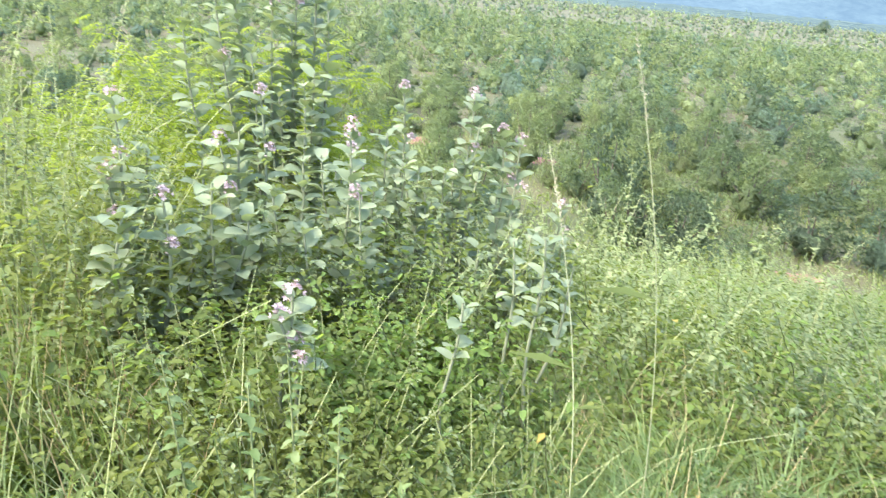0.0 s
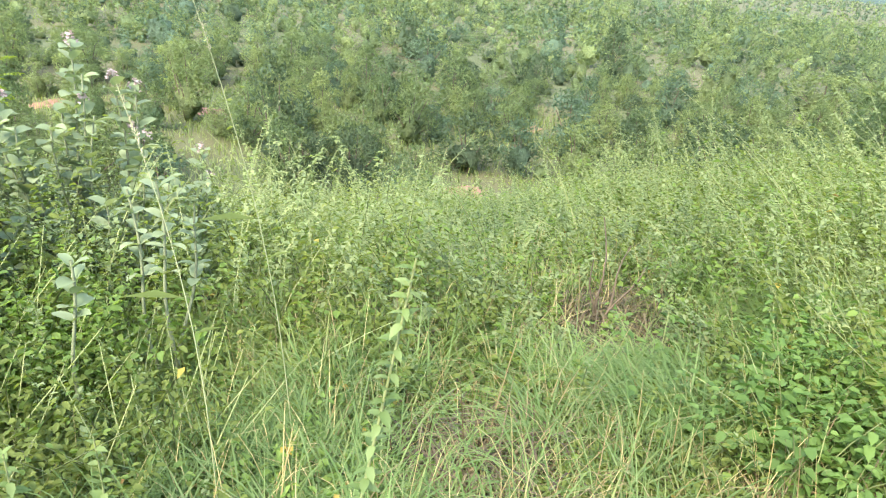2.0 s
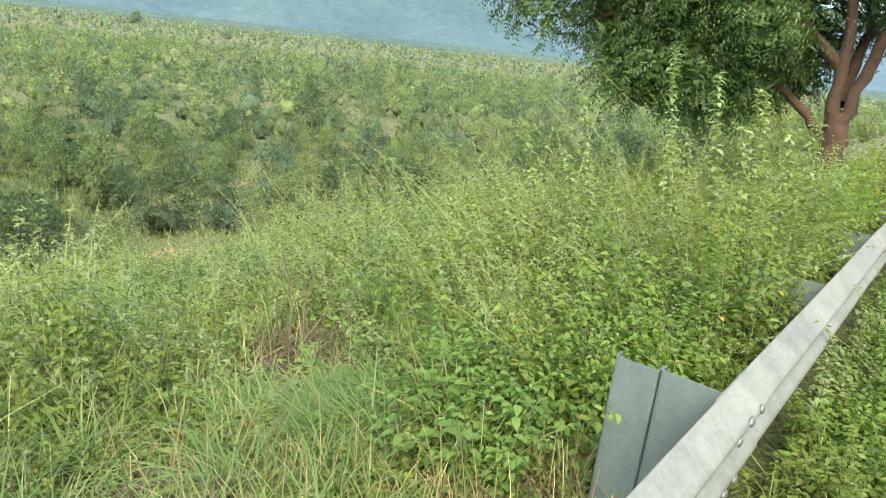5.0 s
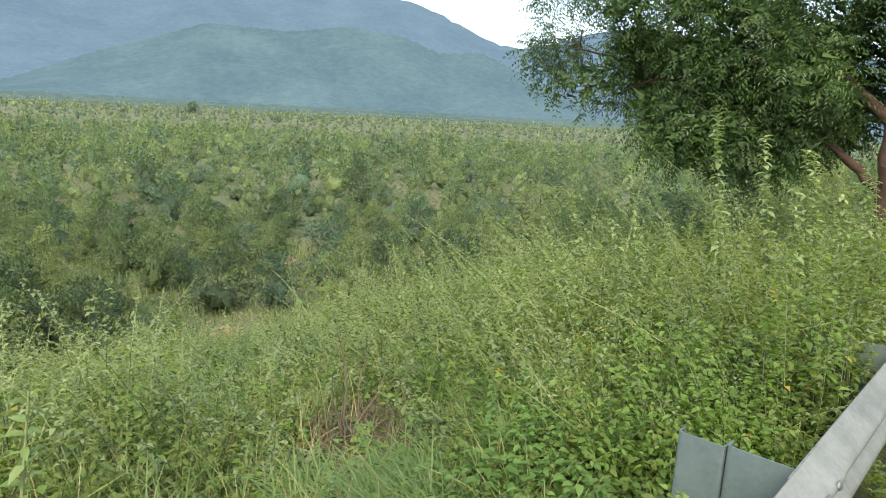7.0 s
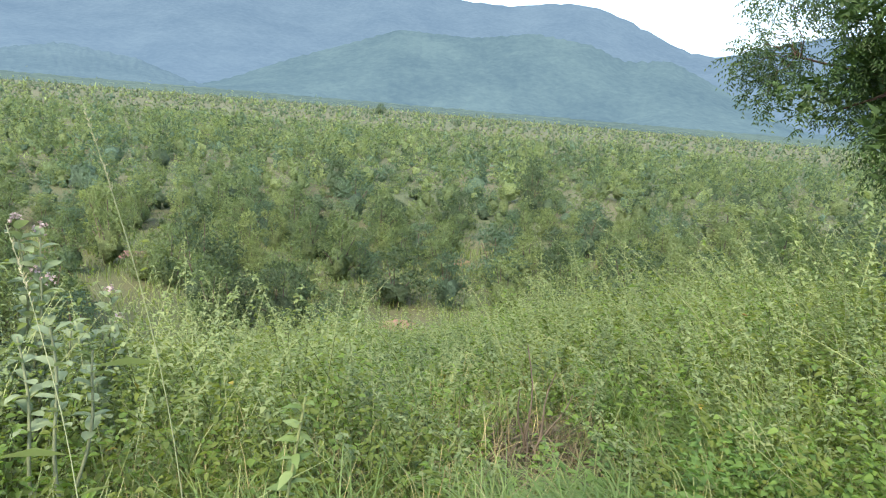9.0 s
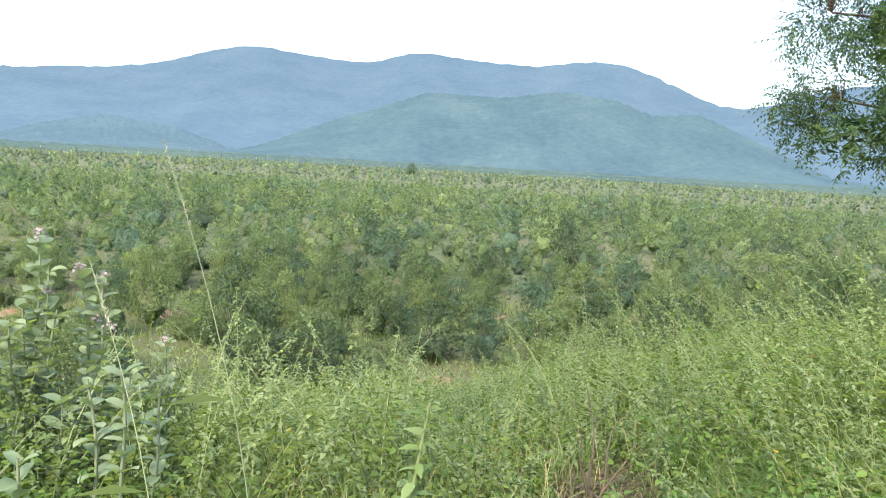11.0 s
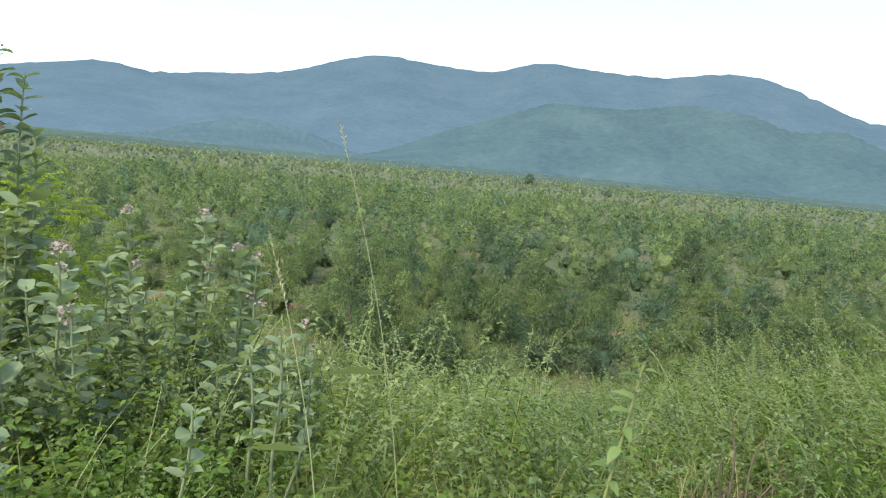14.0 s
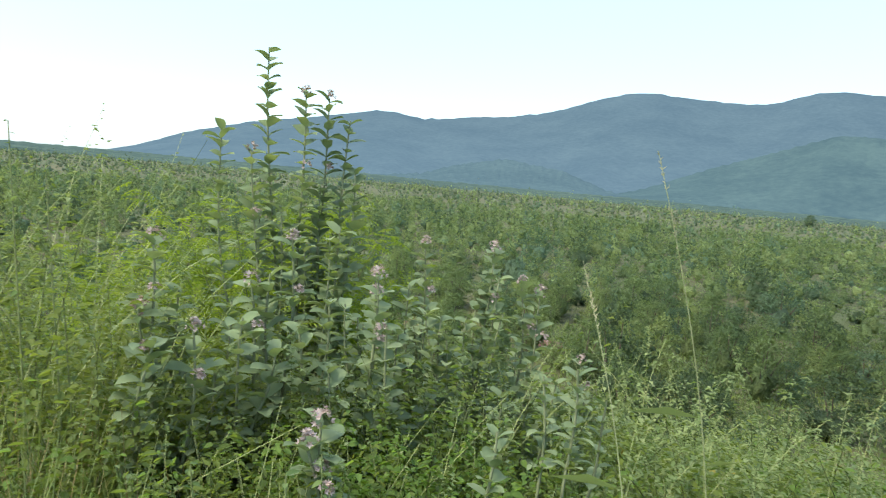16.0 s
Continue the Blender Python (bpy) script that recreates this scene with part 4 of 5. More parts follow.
def weed_shoot(foot, tip, label, leaf=0.07, count=26, bend=0.1, bare=0.22, fine=0.75, blade=None):
    """A slender leafy stem, leaves shrinking to a spike at the tip."""
    x, y = foot
    z = float(lie(x, y))
    plant = tagged(new("weed_shoot"), label, "weed", "tall weeds on the bank")
    plant.matrix_basis = Matrix.Translation((x, y, z))
    tip = Vector(tip) - Vector((x, y, z))
    P = [Vector((0, 0, -0.03)).lerp(tip, i / 9) + Vector((0, 0, bend)) * math.sin(math.pi * i / 9) * tip.length for i in range(10)]
    A = np.array([tuple(p) for p in P])
    stem = under("stem", mesh_from("stem", *tubes(A[None], np.linspace(0.006, 0.002, 10)[None], 5), M_GREENSTEM, True), plant)
    for i in range(count):
        u = bare + (1 - bare) * i / (count - 1)
        f = u * 9
        at = P[min(8, int(f))].lerp(P[min(8, int(f)) + 1], f - min(8, int(f)))
        size = leaf * (1.1 - fine * u) * random.uniform(0.75, 1.2)
        lf = under("leaf", (blade or SHOOT_LEAVES)[i % 3], stem)
        lf.matrix_basis = Matrix.LocRotScale(at, Euler((random.uniform(-0.3, 0.3), math.radians(random.uniform(-45, 25)), i * 2.4 + random.uniform(-0.4, 0.4))), (size,) * 3)
    return plant


def grass_stalk(foot, tip, label, lean=0.0):
    """A single flowering grass stem with a narrow seed head."""
    x, y = foot
    z = float(lie(x, y))
    plant = tagged(new("grass_stalk"), label, "grass stalk", "grass stalks by the rail")
    plant.matrix_basis = Matrix.Translation((x, y, z))
    tip = Vector(tip) - Vector((x, y, z))
    u = np.linspace(0, 1, 14)
    P = np.array([tuple(tip * v) for v in u]) + np.stack([0.06 * np.sin(np.pi * u) + lean * u * (1 - u), 0 * u, 0.05 * np.sin(np.pi * u)], -1)
    under("stem", mesh_from("stem", *tubes(P[None], np.linspace(0.0024, 0.0010, 14)[None], 5), M_STRAWSTEM, True), plant)
    r = np.random.default_rng(int(abs(x) * 100))
    n = 40
    w = r.uniform(0.82, 1.0, n)
    pos = np.stack([np.interp(w, u, P[:, i]) for i in range(3)], -1)
    axis = unit(np.array(tip.normalized())[None] + r.normal(size=(n, 3)) * 0.35)
    under("seed_head", mesh_from("seed_head", *leaves(pos, axis, r.normal(size=(n, 3)), r.uniform(0.010, 0.020, n), np.full(n, 0.0035)), M_SEED), plant, "feathery pale seed head")
    side = leaves(P[6:8], np.array([[0.8, 0.2, 0.5], [-0.9, 0.1, 0.05]]), np.tile([0, 0, 1.0], (2, 1)), np.array([0.09, 0.22]), np.array([0.004, 0.003]))
    under("blade", mesh_from("blade", *side, M_GRASS), plant)


M_STRAWSTEM = plain_material("grass_stem", (0.210, 0.240, 0.120), (0.290, 0.310, 0.170), 8, 0.6, 0.1)
M_SEED = leaf_material("seed_head", (0.500, 0.480, 0.400), (0.420, 0.400, 0.320), (0.330, 0.310, 0.230), 5.0, 0.3)

grass_stalk((-0.86, 2.00), (-1.205, 2.03, 1.67), "tall pale grass stalk with feathery seed head")
grass_stalk((-0.95, 1.55), (-1.35, 1.90, 1.33), "pale grass stalk leaning beside the milkweeds")
weed_shoot((-0.53, 1.06), (-0.345, 0.96, 1.34), "leafy weed shoot with soft toothed leaves", 0.036, 96, 0.01, 0.30, 0.35)
for foot, tip, leaf in (((3.05, 3.75), (2.89, 3.96, 1.82), 0.105), ((3.35, 3.60), (3.19, 3.85, 1.70), 0.105), ((3.75, 3.75), (3.50, 3.80, 1.62), 0.10), ((2.75, 4.1), (2.40, 4.20, 1.45), 0.09),
                        ((2.45, 4.2), (2.05, 4.35, 1.25), 0.09), ((4.1, 4.0), (3.85, 4.1, 1.6), 0.10), ((3.2, 3.2), (3.0, 3.3, 1.42), 0.10), ((3.6, 3.3), (3.45, 3.4, 1.40), 0.10),
                        ((2.9, 3.3), (2.65, 3.5, 1.32), 0.09), ((4.0, 3.6), (3.9, 3.6, 1.45), 0.09), ((2.4, 3.6), (2.1, 3.8, 1.15), 0.085), ((4.5, 4.0), (4.35, 4.1, 1.5), 0.09)):
    weed_shoot(foot, tip, "tall silvery green weed with small leaves crowding the spike", leaf * 0.74, 210, 0.0, 0.06, 0.40, SILVER_LEAVES)
for foot, tip in (((-1.52, 0.98), (-1.62, 1.02, 0.86)), ((-1.40, 1.10), (-1.46, 1.16, 0.76)), ((-1.22, 1.12), (-1.26, 1.16, 0.64)), ((-1.62, 1.22), (-1.74, 1.26, 0.80)), ((-1.08, 1.25), (-1.14, 1.30, 0.60)), ((-1.85, 1.05), (-1.95, 1.02, 0.78))):
    weed_shoot(foot, tip, "pale leafy weed shoot at the road's edge", 0.052, 46, 0.02, 0.12, 0.5)
for foot, tip in (((-3.14, 1.23), (-3.26, 1.15, 1.60)), ((-3.09, 1.34), (-3.21, 1.26, 1.43)), ((-3.07, 1.38), (-3.19, 1.30, 1.23))):
    weed_shoot(foot, tip, "thin weed stem rising over the thicket", 0.05, 34, 0.0)
for foot, tip in (((0.55, 5.0), (0.02, 6.0, 0.30)), ((-0.1, 3.9), (-0.62, 3.75, 0.62)), ((1.6, 4.1), (0.9, 4.2, 0.75)), ((1.9, 3.9), (1.2, 4.3, 0.85)), ((-1.3, 4.4), (-1.9, 4.5, 0.35))):
    weed_shoot(foot, tip, "leaning weed stem with small pale leaves", 0.04, 36, 0.12)


def build_dry_stem():
    """A dead dark stem in the hollow."""
    r = np.random.default_rng(5)
    x, y = 0.44, 3.62
    z = float(lie(x, y))
    ob = tagged(new("dead_stem"), "dark dead woody stem in a hollow", "dry stem")
    ob.matrix_basis = Matrix.Translation((x, y, z))
    for k in range(5):
        t = np.linspace(0, 1, 7)
        tip = np.array([r.uniform(-0.25, 0.2), r.uniform(-0.1, 0.1), r.uniform(0.35, 0.72)])
        P = tip[None] * t[:, None] + np.stack([0.02 * np.sin(t * 6 + k), 0 * t, 0 * t], -1) - [0, 0, 0.03]
        under("stem", mesh_from("stem", *tubes(P[None], np.linspace(0.008, 0.003, 7)[None], 5), M_TWIG, True), ob)


build_dry_stem()

# ---- weeds and grass over the bank ----
M_DEAD = leaf_material("dead_stalk", (0.198, 0.162, 0.090), (0.132, 0.102, 0.057), (0.078, 0.059, 0.035), 2.0, 0.1)
M_LITTER = leaf_material("dead_leaf", (0.192, 0.152, 0.092), (0.120, 0.093, 0.059), (0.068, 0.053, 0.036), 2.0, 0.1)
M_WHIP = plain_material("pale_weed_stem", (0.200, 0.240, 0.100), (0.300, 0.330, 0.150), 5, 0.7, 0.1)
HOLLOWS = [(0.58, 3.64, 0.40), (-0.20, 2.15, 0.34), (1.07, 1.94, 0.22)]


def swell(x, y, f, p):
    return np.sin(f * x + p) * np.sin(f * 1.13 * y + 1.7 * p) + 0.6 * np.sin(f * 2.3 * x - f * 1.9 * y + 2.9 * p)


def stand_height(x, y):
    """The weeds' height: clumps and hollows, taller beyond the rail and round the milkweeds."""
    s, a = bank(x, y)
    h = 0.78 + 0.42 * np.clip((a - 1.9) / 1.2, 0, 1) - 0.42 * np.clip((a - 4.0) / 1.6, 0, 1) + 0.25 * np.clip((-a - 2.6) / 1.0, 0, 1)
    h = h - 0.26 * np.clip((s - 1.6) / 1.0, 0, 1) * np.clip((a - 0.4) / 0.8, 0, 1) * (1 - np.clip((a - 3.8) / 1.2, 0, 1))
    r = np.hypot(x, y)
    h = h * np.clip(0.30 + 0.70 * (r - 1.7) / 1.9, 0.30, 1)
    h = h * (1 - 0.45 * np.exp(-((a - 0.4) ** 2 + (s - 1.6) ** 2) / 1.2))
    h = h * (1 - 0.15 * np.exp(-((x + 2.3) ** 2 + (y - 1.8) ** 2) / 1.0))
    h = h * (1 + 0.16 * swell(x, y, 2.4, 0.4) + 0.12 * swell(x, y, 5.1, 1.9))
    for hx, hy, hr in HOLLOWS:
        h = h * (1 - 0.60 * np.exp(-((x - hx * 0.88) ** 2 + (y - hy * 0.88) ** 2) / (hr * hr * 1.6)))
    h = h * (1 - 0.30 * np.exp(-((x - 0.8) ** 2 / 2.2 + (y - 5.6) ** 2 / 3.6)))
    h = h * (1 - 0.52 * np.exp(-(x + 0.1) ** 2 / 0.8) * np.clip((y - 4.3) / 0.9, 0, 1))
    h = h + 0.60 * np.exp(-((x + 4.0) ** 2 + (y - 1.6) ** 2) / 0.8)
    h = h + 0.16 * np.exp(-((a + 1.3) ** 2 / 2.0 + (s - 3.4) ** 2 / 2.2))
    return np.where(s < 0.05, 0.60, h)


def sow(n, r, rmin, rmax, power, low=-80, high=64, roadside=True):
    """Places on the bank, denser towards the road."""
    u = r.uniform(size=n)
    e = 2 - power
    rad = (rmin ** e + u * (rmax ** e - rmin ** e)) ** (1 / e)
    th = np.radians(r.uniform(low, high, n))
    x, y = rad * np.sin(th), rad * np.cos(th)
    s, a = bank(x, y)
    ok = (s > 0.42) | ((s < -0.13) & (s > -1.6) & (a > 0.9) & roadside) | ((s > 0.24) & (np.abs((a - POST_FIRST) % POST_STEP) > 0.12))
    ok &= np.hypot(x + 0.35, y - 0.25) > 1.0
    for hx, hy, hr in HOLLOWS:
        ok &= (np.hypot(x - hx, y - hy) > hr) | (r.uniform(size=n) < 0.22)
    x, y = x[ok], y[ok]
    return x, y, lie(x, y)


def build_weeds():
    r = np.random.default_rng(17)
    x, y, z = sow(11000, r, 1.2, 16.5, 0.85)
    nx, ny, nz = sow(900, r, 1.15, 2.6, 1.0)
    lx, ly, lz = sow(520, r, 1.2, 3.0, 0.8, -82, -35)
    cx, cy = r.normal([[-1.98], [1.32]], 0.20, (2, 130))
    dx, dy = r.normal([[-1.58], [1.84]], 0.22, (2, 130))
    ex, ey = r.uniform([[-3.45], [1.20]], [[-1.75], [2.60]], (2, 400))   # under the stout milkweeds
    cx, cy = np.concatenate([cx, dx, ex]), np.concatenate([cy, dy, ey])
    nx, ny = np.concatenate([nx, lx, cx]), np.concatenate([ny, ly, cy])
    x, y = np.concatenate([x, nx]), np.concatenate([y, ny])
    verge_a, verge_s = 0.5 + 8.5 * r.uniform(0, 1, 2600) ** 1.5, -0.14 - np.abs(r.normal(0, 0.36, 2600))
    x = np.concatenate([x, RAIL_AT[0] + ALONG[0] * verge_a + OUT[0] * verge_s])
    y = np.concatenate([y, RAIL_AT[1] + ALONG[1] * verge_a + OUT[1] * verge_s])
    foot_a, foot_s = r.uniform(1.3, 9.0, 700), r.uniform(0.22, 0.9, 700)
    clear = ((foot_a - POST_FIRST) % POST_STEP > 0.10) | (foot_s > 0.44)
    x = np.concatenate([x, (RAIL_AT[0] + ALONG[0] * foot_a + OUT[0] * foot_s)[clear]])
    y = np.concatenate([y, (RAIL_AT[1] + ALONG[1] * foot_a + OUT[1] * foot_s)[clear]])
    hide_a, hide_s = r.uniform(1.35, 8.5, 620), r.uniform(0.06, 0.42, 620)
    hide_a = np.where((hide_a - POST_FIRST) % POST_STEP < 0.10, hide_a - 0.2, hide_a)
    x = np.concatenate([x, RAIL_AT[0] + ALONG[0] * hide_a + OUT[0] * hide_s])
    y = np.concatenate([y, RAIL_AT[1] + ALONG[1] * hide_a + OUT[1] * hide_s])
    tall = r.normal(size=(330, 2)) * [0.50, 0.45] + [-4.0, 1.6]   # a tall stand beside the milkweeds
    x, y = np.concatenate([x, tall[:, 0]]), np.concatenate([y, tall[:, 1]])
    edge = r.normal(size=(80, 2)) * [0.30, 0.26] + [-2.95, 0.98]   # weeds at the near side of the milkweeds
    x, y = np.concatenate([x[:-330], edge[:, 0], x[-330:]]), np.concatenate([y[:-330], edge[:, 1], y[-330:]])
    among = r.uniform(0, 1, (420, 2)) * [2.0, 2.2] + [-4.0, 2.2]   # weeds in between the milkweeds
    x, y = np.concatenate([x, among[:, 0]]), np.concatenate([y, among[:, 1]])
    z = lie(x, y)
    n = len(x)
    s, a = bank(x, y)
    h = stand_height(x, y) * np.clip(r.normal(0.78, 0.2, n), 0.3, 1.15)
    h = np.where(np.hypot(x + 1.98, y - 1.30) < 0.42, np.maximum(h, r.uniform(0.42, 0.62, n)), h)   # round the small milkweeds
    h = np.where(np.hypot(x + 1.58, y - 1.86) < 0.48, np.maximum(h, r.uniform(0.42, 0.66, n)), h)
    h = np.where((x > -3.45) & (x < -1.75) & (y > 1.2) & (y < 2.6), np.maximum(h, r.uniform(0.45, 0.84, n)), h)
    base = np.stack([x, y, z - 0.02], -1)
    slant = np.clip(0.08 + 0.34 * np.clip((a - 0.2) / 2.0, 0, 1), 0, 1) * r.uniform(0.0, 1.5, n)
    slant = np.where(s < 0.05, 0.0, slant)
    h = np.where((s > 0.05) & (s < 0.9) & (a > 1.4), np.maximum(h, r.uniform(0.6, 0.95, n)), h)
    h[-1450:-830] = np.where(hide_a > 1.9, r.uniform(0.85, 1.25, 620), r.uniform(0.5, 0.75, 620))
    h[-420:] *= 1.3
    h[-830:-750] = r.uniform(0.55, 0.95, 80)
    h = np.where(s < 0.05, h * np.clip((-s - 0.05) / 0.4, 0.62, 1), h)
    h = np.where((np.abs(a - POST_FIRST) < 0.22) & (s > -0.05) & (s < 0.5), h * 0.4, h)   # low round the first post
    lean = np.stack([-slant + r.normal(0, 0.36, n), r.normal(0, 0.34, n), 0 * h], -1)
    lean = np.where(((s > 0.05) & (s < 0.6))[:, None], np.abs(lean @ np.array([*OUT, 0]))[:, None] * np.array([*OUT, 0]) * 0.8, lean)   # pushed off the rail
    lean = np.where((s < 0.05)[:, None], lean * 0.35, lean)
    lean[-1450:-830] *= 0.25
    slant[-1450:-830] = 0
    far = np.hypot(x, y)

    def on_stem(i, u):
        up = np.stack([0 * u, 0 * u, h[i] * u * (1 - 0.18 * slant[i] * u)], -1)
        return base[i] + up + lean[i] * (h[i] * u ** 1.5)[:, None]
    some = np.nonzero(r.uniform(size=n) < 0.3)[0]
    stem = np.stack([on_stem(some, np.full(len(some), v)) for v in (0.0, 0.55, 1.0)], 1)
    stems = tubes(stem, np.array([0.0032, 0.0024, 0.0012])[None] * np.ones((len(some), 1)), 3)
    pieces = [(*stems, M_GREENSTEM)]
    for close, per, grow in ((True, 24, 0.92), (False, 12, 1.36)):
        who = np.nonzero(((far < 4.8) == close) & ((far > 2.6) | (x > -0.8) | (np.arange(n) % 5 < 3)))[0]
        i = np.repeat(who, per)
        m = len(i)
        u = r.uniform(0.10, 1.0, m) ** 0.8
        az = r.uniform(0, 6.283, m)
        out = np.stack([np.cos(az), np.sin(az), 0 * az], -1)
        axis = out + np.stack([0 * az, 0 * az, r.uniform(-0.45, 0.5, m)], -1)
        kind = (swell(base[i, 0], base[i, 1], 1.5, 0.8) + r.normal(0, 0.35, m)) > np.where(base[i, 0] < -0.9, 0.9, 0.35)
        reach = r.uniform(0.0, 0.13, m) * (1.15 - u) * np.clip(h[i], 0.3, 1.0)
        pos = on_stem(i, u) + out * reach[:, None]
        ln = (0.052 - 0.022 * u) * r.uniform(0.55, 1.5, m) * grow * np.where(kind, 0.98, 1.0) * np.where(far[i] < 2.6, 0.8, 1.0)
        up = np.tile([0, 0, 1.0], (m, 1)) + r.normal(size=(m, 3)) * 0.45
        for flag, mat, wid in ((False, M_WEED, 0.55), (True, M_BROAD, 0.62)):
            q = kind == flag
            pieces.append((*leaves(pos[q], axis[q], up[q], ln[q], ln[q] * wid, 0.2, 0.28, close), mat))
        # pale spikes of small leaves and buds
        spiky = who[r.uniform(size=len(who)) < np.where(far[who] < 3.3, 0.10, 0.35 + 0.4 * (a[who] > 1.2))]
        i = np.repeat(spiky, 14)
        m = len(i)
        u = r.uniform(0.62, 1.10, m)
        az = r.uniform(0, 6.283, m)
        axis = np.stack([np.cos(az), np.sin(az), r.uniform(-0.1, 1.0, m)], -1)
        ln = r.uniform(0.014, 0.032, m) * grow * (1.5 - u * 0.6)
        pieces.append((*leaves(on_stem(i, u), axis, np.tile([0, 0, 1.0], (m, 1)), ln, ln * 0.65), M_SPIKE))
    # leafy plumes that rise out of the stand and lean over
    x, y, z = sow(1650, r, 3.0, 9.0, 0.7)
    s, a = bank(x, y)
    ok = (a > 0.4) | (r.uniform(size=len(x)) < 0.55)
    x, y, z, s, a = x[ok], y[ok], z[ok], s[ok], a[ok]
    k = len(x)
    hh = stand_height(x, y)
    t = np.linspace(0, 1, 6)
    ang = np.where(a > 0.8, r.normal(2.9, 1.1, k), r.uniform(0, 6.283, k))
    go = np.stack([np.cos(ang), np.sin(ang)], -1) * (hh * np.where(a > 0.8, r.uniform(0.1, 0.8, k), r.uniform(0.1, 0.7, k)))[:, None]
    rise = hh * np.where(r.uniform(size=k) < 0.2, np.minimum(r.uniform(1.2, 1.5, k), 1 + 0.3 / hh), np.minimum(r.uniform(0.8, 1.22, k), 1 + 0.2 / hh)) + 0.24 * r.uniform(0, 1, k) * np.clip((s - 2.2) / 1.5, 0, 1)
    P = np.stack([x[:, None] + go[:, :1] * t ** 2.1, y[:, None] + go[:, 1:] * t ** 2.1, z[:, None] + rise[:, None] * (1.25 * t - 0.25 * t * t)], -1)
    pieces.append((*tubes(P, np.linspace(0.0028, 0.0010, 6)[None] * np.ones((k, 1)), 3), M_WHIP))
    i = np.repeat(np.arange(k), 64)
    m = len(i)
    u = (0.22 + 0.78 * np.round(r.uniform(0, 1, m) * 11) / 11 + r.normal(0, 0.010, m)).clip(0, 1) * 5
    lo = np.minimum(u.astype(int), 4)
    pos = P[i, lo] * (1 - (u - lo))[:, None] + P[i, lo + 1] * (u - lo)[:, None]
    pos = pos + r.normal(size=(m, 3)) * (0.034 * (1.05 - u / 5))[:, None]
    az = r.uniform(0, 6.283, m)
    ln = r.uniform(0.022, 0.056, m) * (1.25 - 0.13 * u)
    pieces.append((*leaves(pos, np.stack([np.cos(az), np.sin(az), r.uniform(-0.4, 0.6, m)], -1), np.tile([0, 0, 1.0], (m, 1)), ln, ln * 0.6), M_SPIKE))
    # long bare straws that lean across the stand
    x, y, z = sow(70, r, 1.6, 6.0, 0.9)
    k = len(x)
    hh = stand_height(x, y)
    ang = np.where(r.uniform(size=k) < 0.7, r.normal(2.7, 0.5, k), r.uniform(0, 6.283, k))
    reach = hh * r.uniform(0.4, 1.5, k)
    t5 = np.linspace(0, 1, 5)
    P = np.stack([x[:, None] + (np.cos(ang) * reach)[:, None] * t5 ** 1.3, y[:, None] + (np.sin(ang) * reach)[:, None] * t5 ** 1.3,
                  z[:, None] + (hh * r.uniform(0.75, 1.12, k))[:, None] * (1.4 * t5 - 0.4 * t5 * t5)], -1)
    pieces.append((*tubes(P, np.linspace(0.0026, 0.0012, 5)[None] * np.ones((k, 1)), 3), M_WHIP))
    # yellowed leaves, in loose drifts
    i = r.integers(0, n, 6000)
    i = i[(swell(base[i, 0], base[i, 1], 1.9, 2.2) + r.normal(0, 0.4, 6000) > 0.55) & (base[i, 0] > -1.6)]
    m = len(i)
    pieces.append((*leaves(on_stem(i, r.uniform(0.3, 0.9, m)), r.normal(size=(m, 3)) * [1, 1, 0.4], np.tile([0, 0, 1.0], (m, 1)), r.uniform(0.03, 0.06, m), r.uniform(0.02, 0.04, m)), M_YELLOW))
    tagged(new("weed_thicket", mesh_multi("weed_thicket", pieces)), "dense yellowish green weeds covering the bank", "weeds", kind="stuff")


def build_undergrowth():
    r = np.random.default_rng(18)
    x, y, z = sow(30000, r, 1.1, 12, 1.0)
    n = len(x)
    some = (np.hypot(x, y) > 2.3) | (x > -0.8) | (r.uniform(size=n) < 0.35)
    x, y, z = x[some], y[some], z[some]
    n = len(x)
    h = stand_height(x, y)
    pos = np.stack([x, y, z + h * r.uniform(0.02, 0.5, n)], -1)
    az = r.uniform(0, 6.283, n)
    axis = np.stack([np.cos(az), np.sin(az), r.uniform(-0.3, 0.4, n)], -1)
    ln = r.uniform(0.025, 0.06, n) * np.where(np.hypot(x, y) > 5, 1.5, 1)
    V, F = leaves(pos, axis, np.tile([0, 0, 1.0], (n, 1)) + r.normal(size=(n, 3)) * 0.25, ln, ln * 0.8, 0.15, 0.2)
    tagged(new("undergrowth", mesh_from("undergrowth", V, F, M_BROAD, N=own_normals(V, F, 0.35))), "low broad-leaved creepers under the weeds", "undergrowth", kind="stuff")


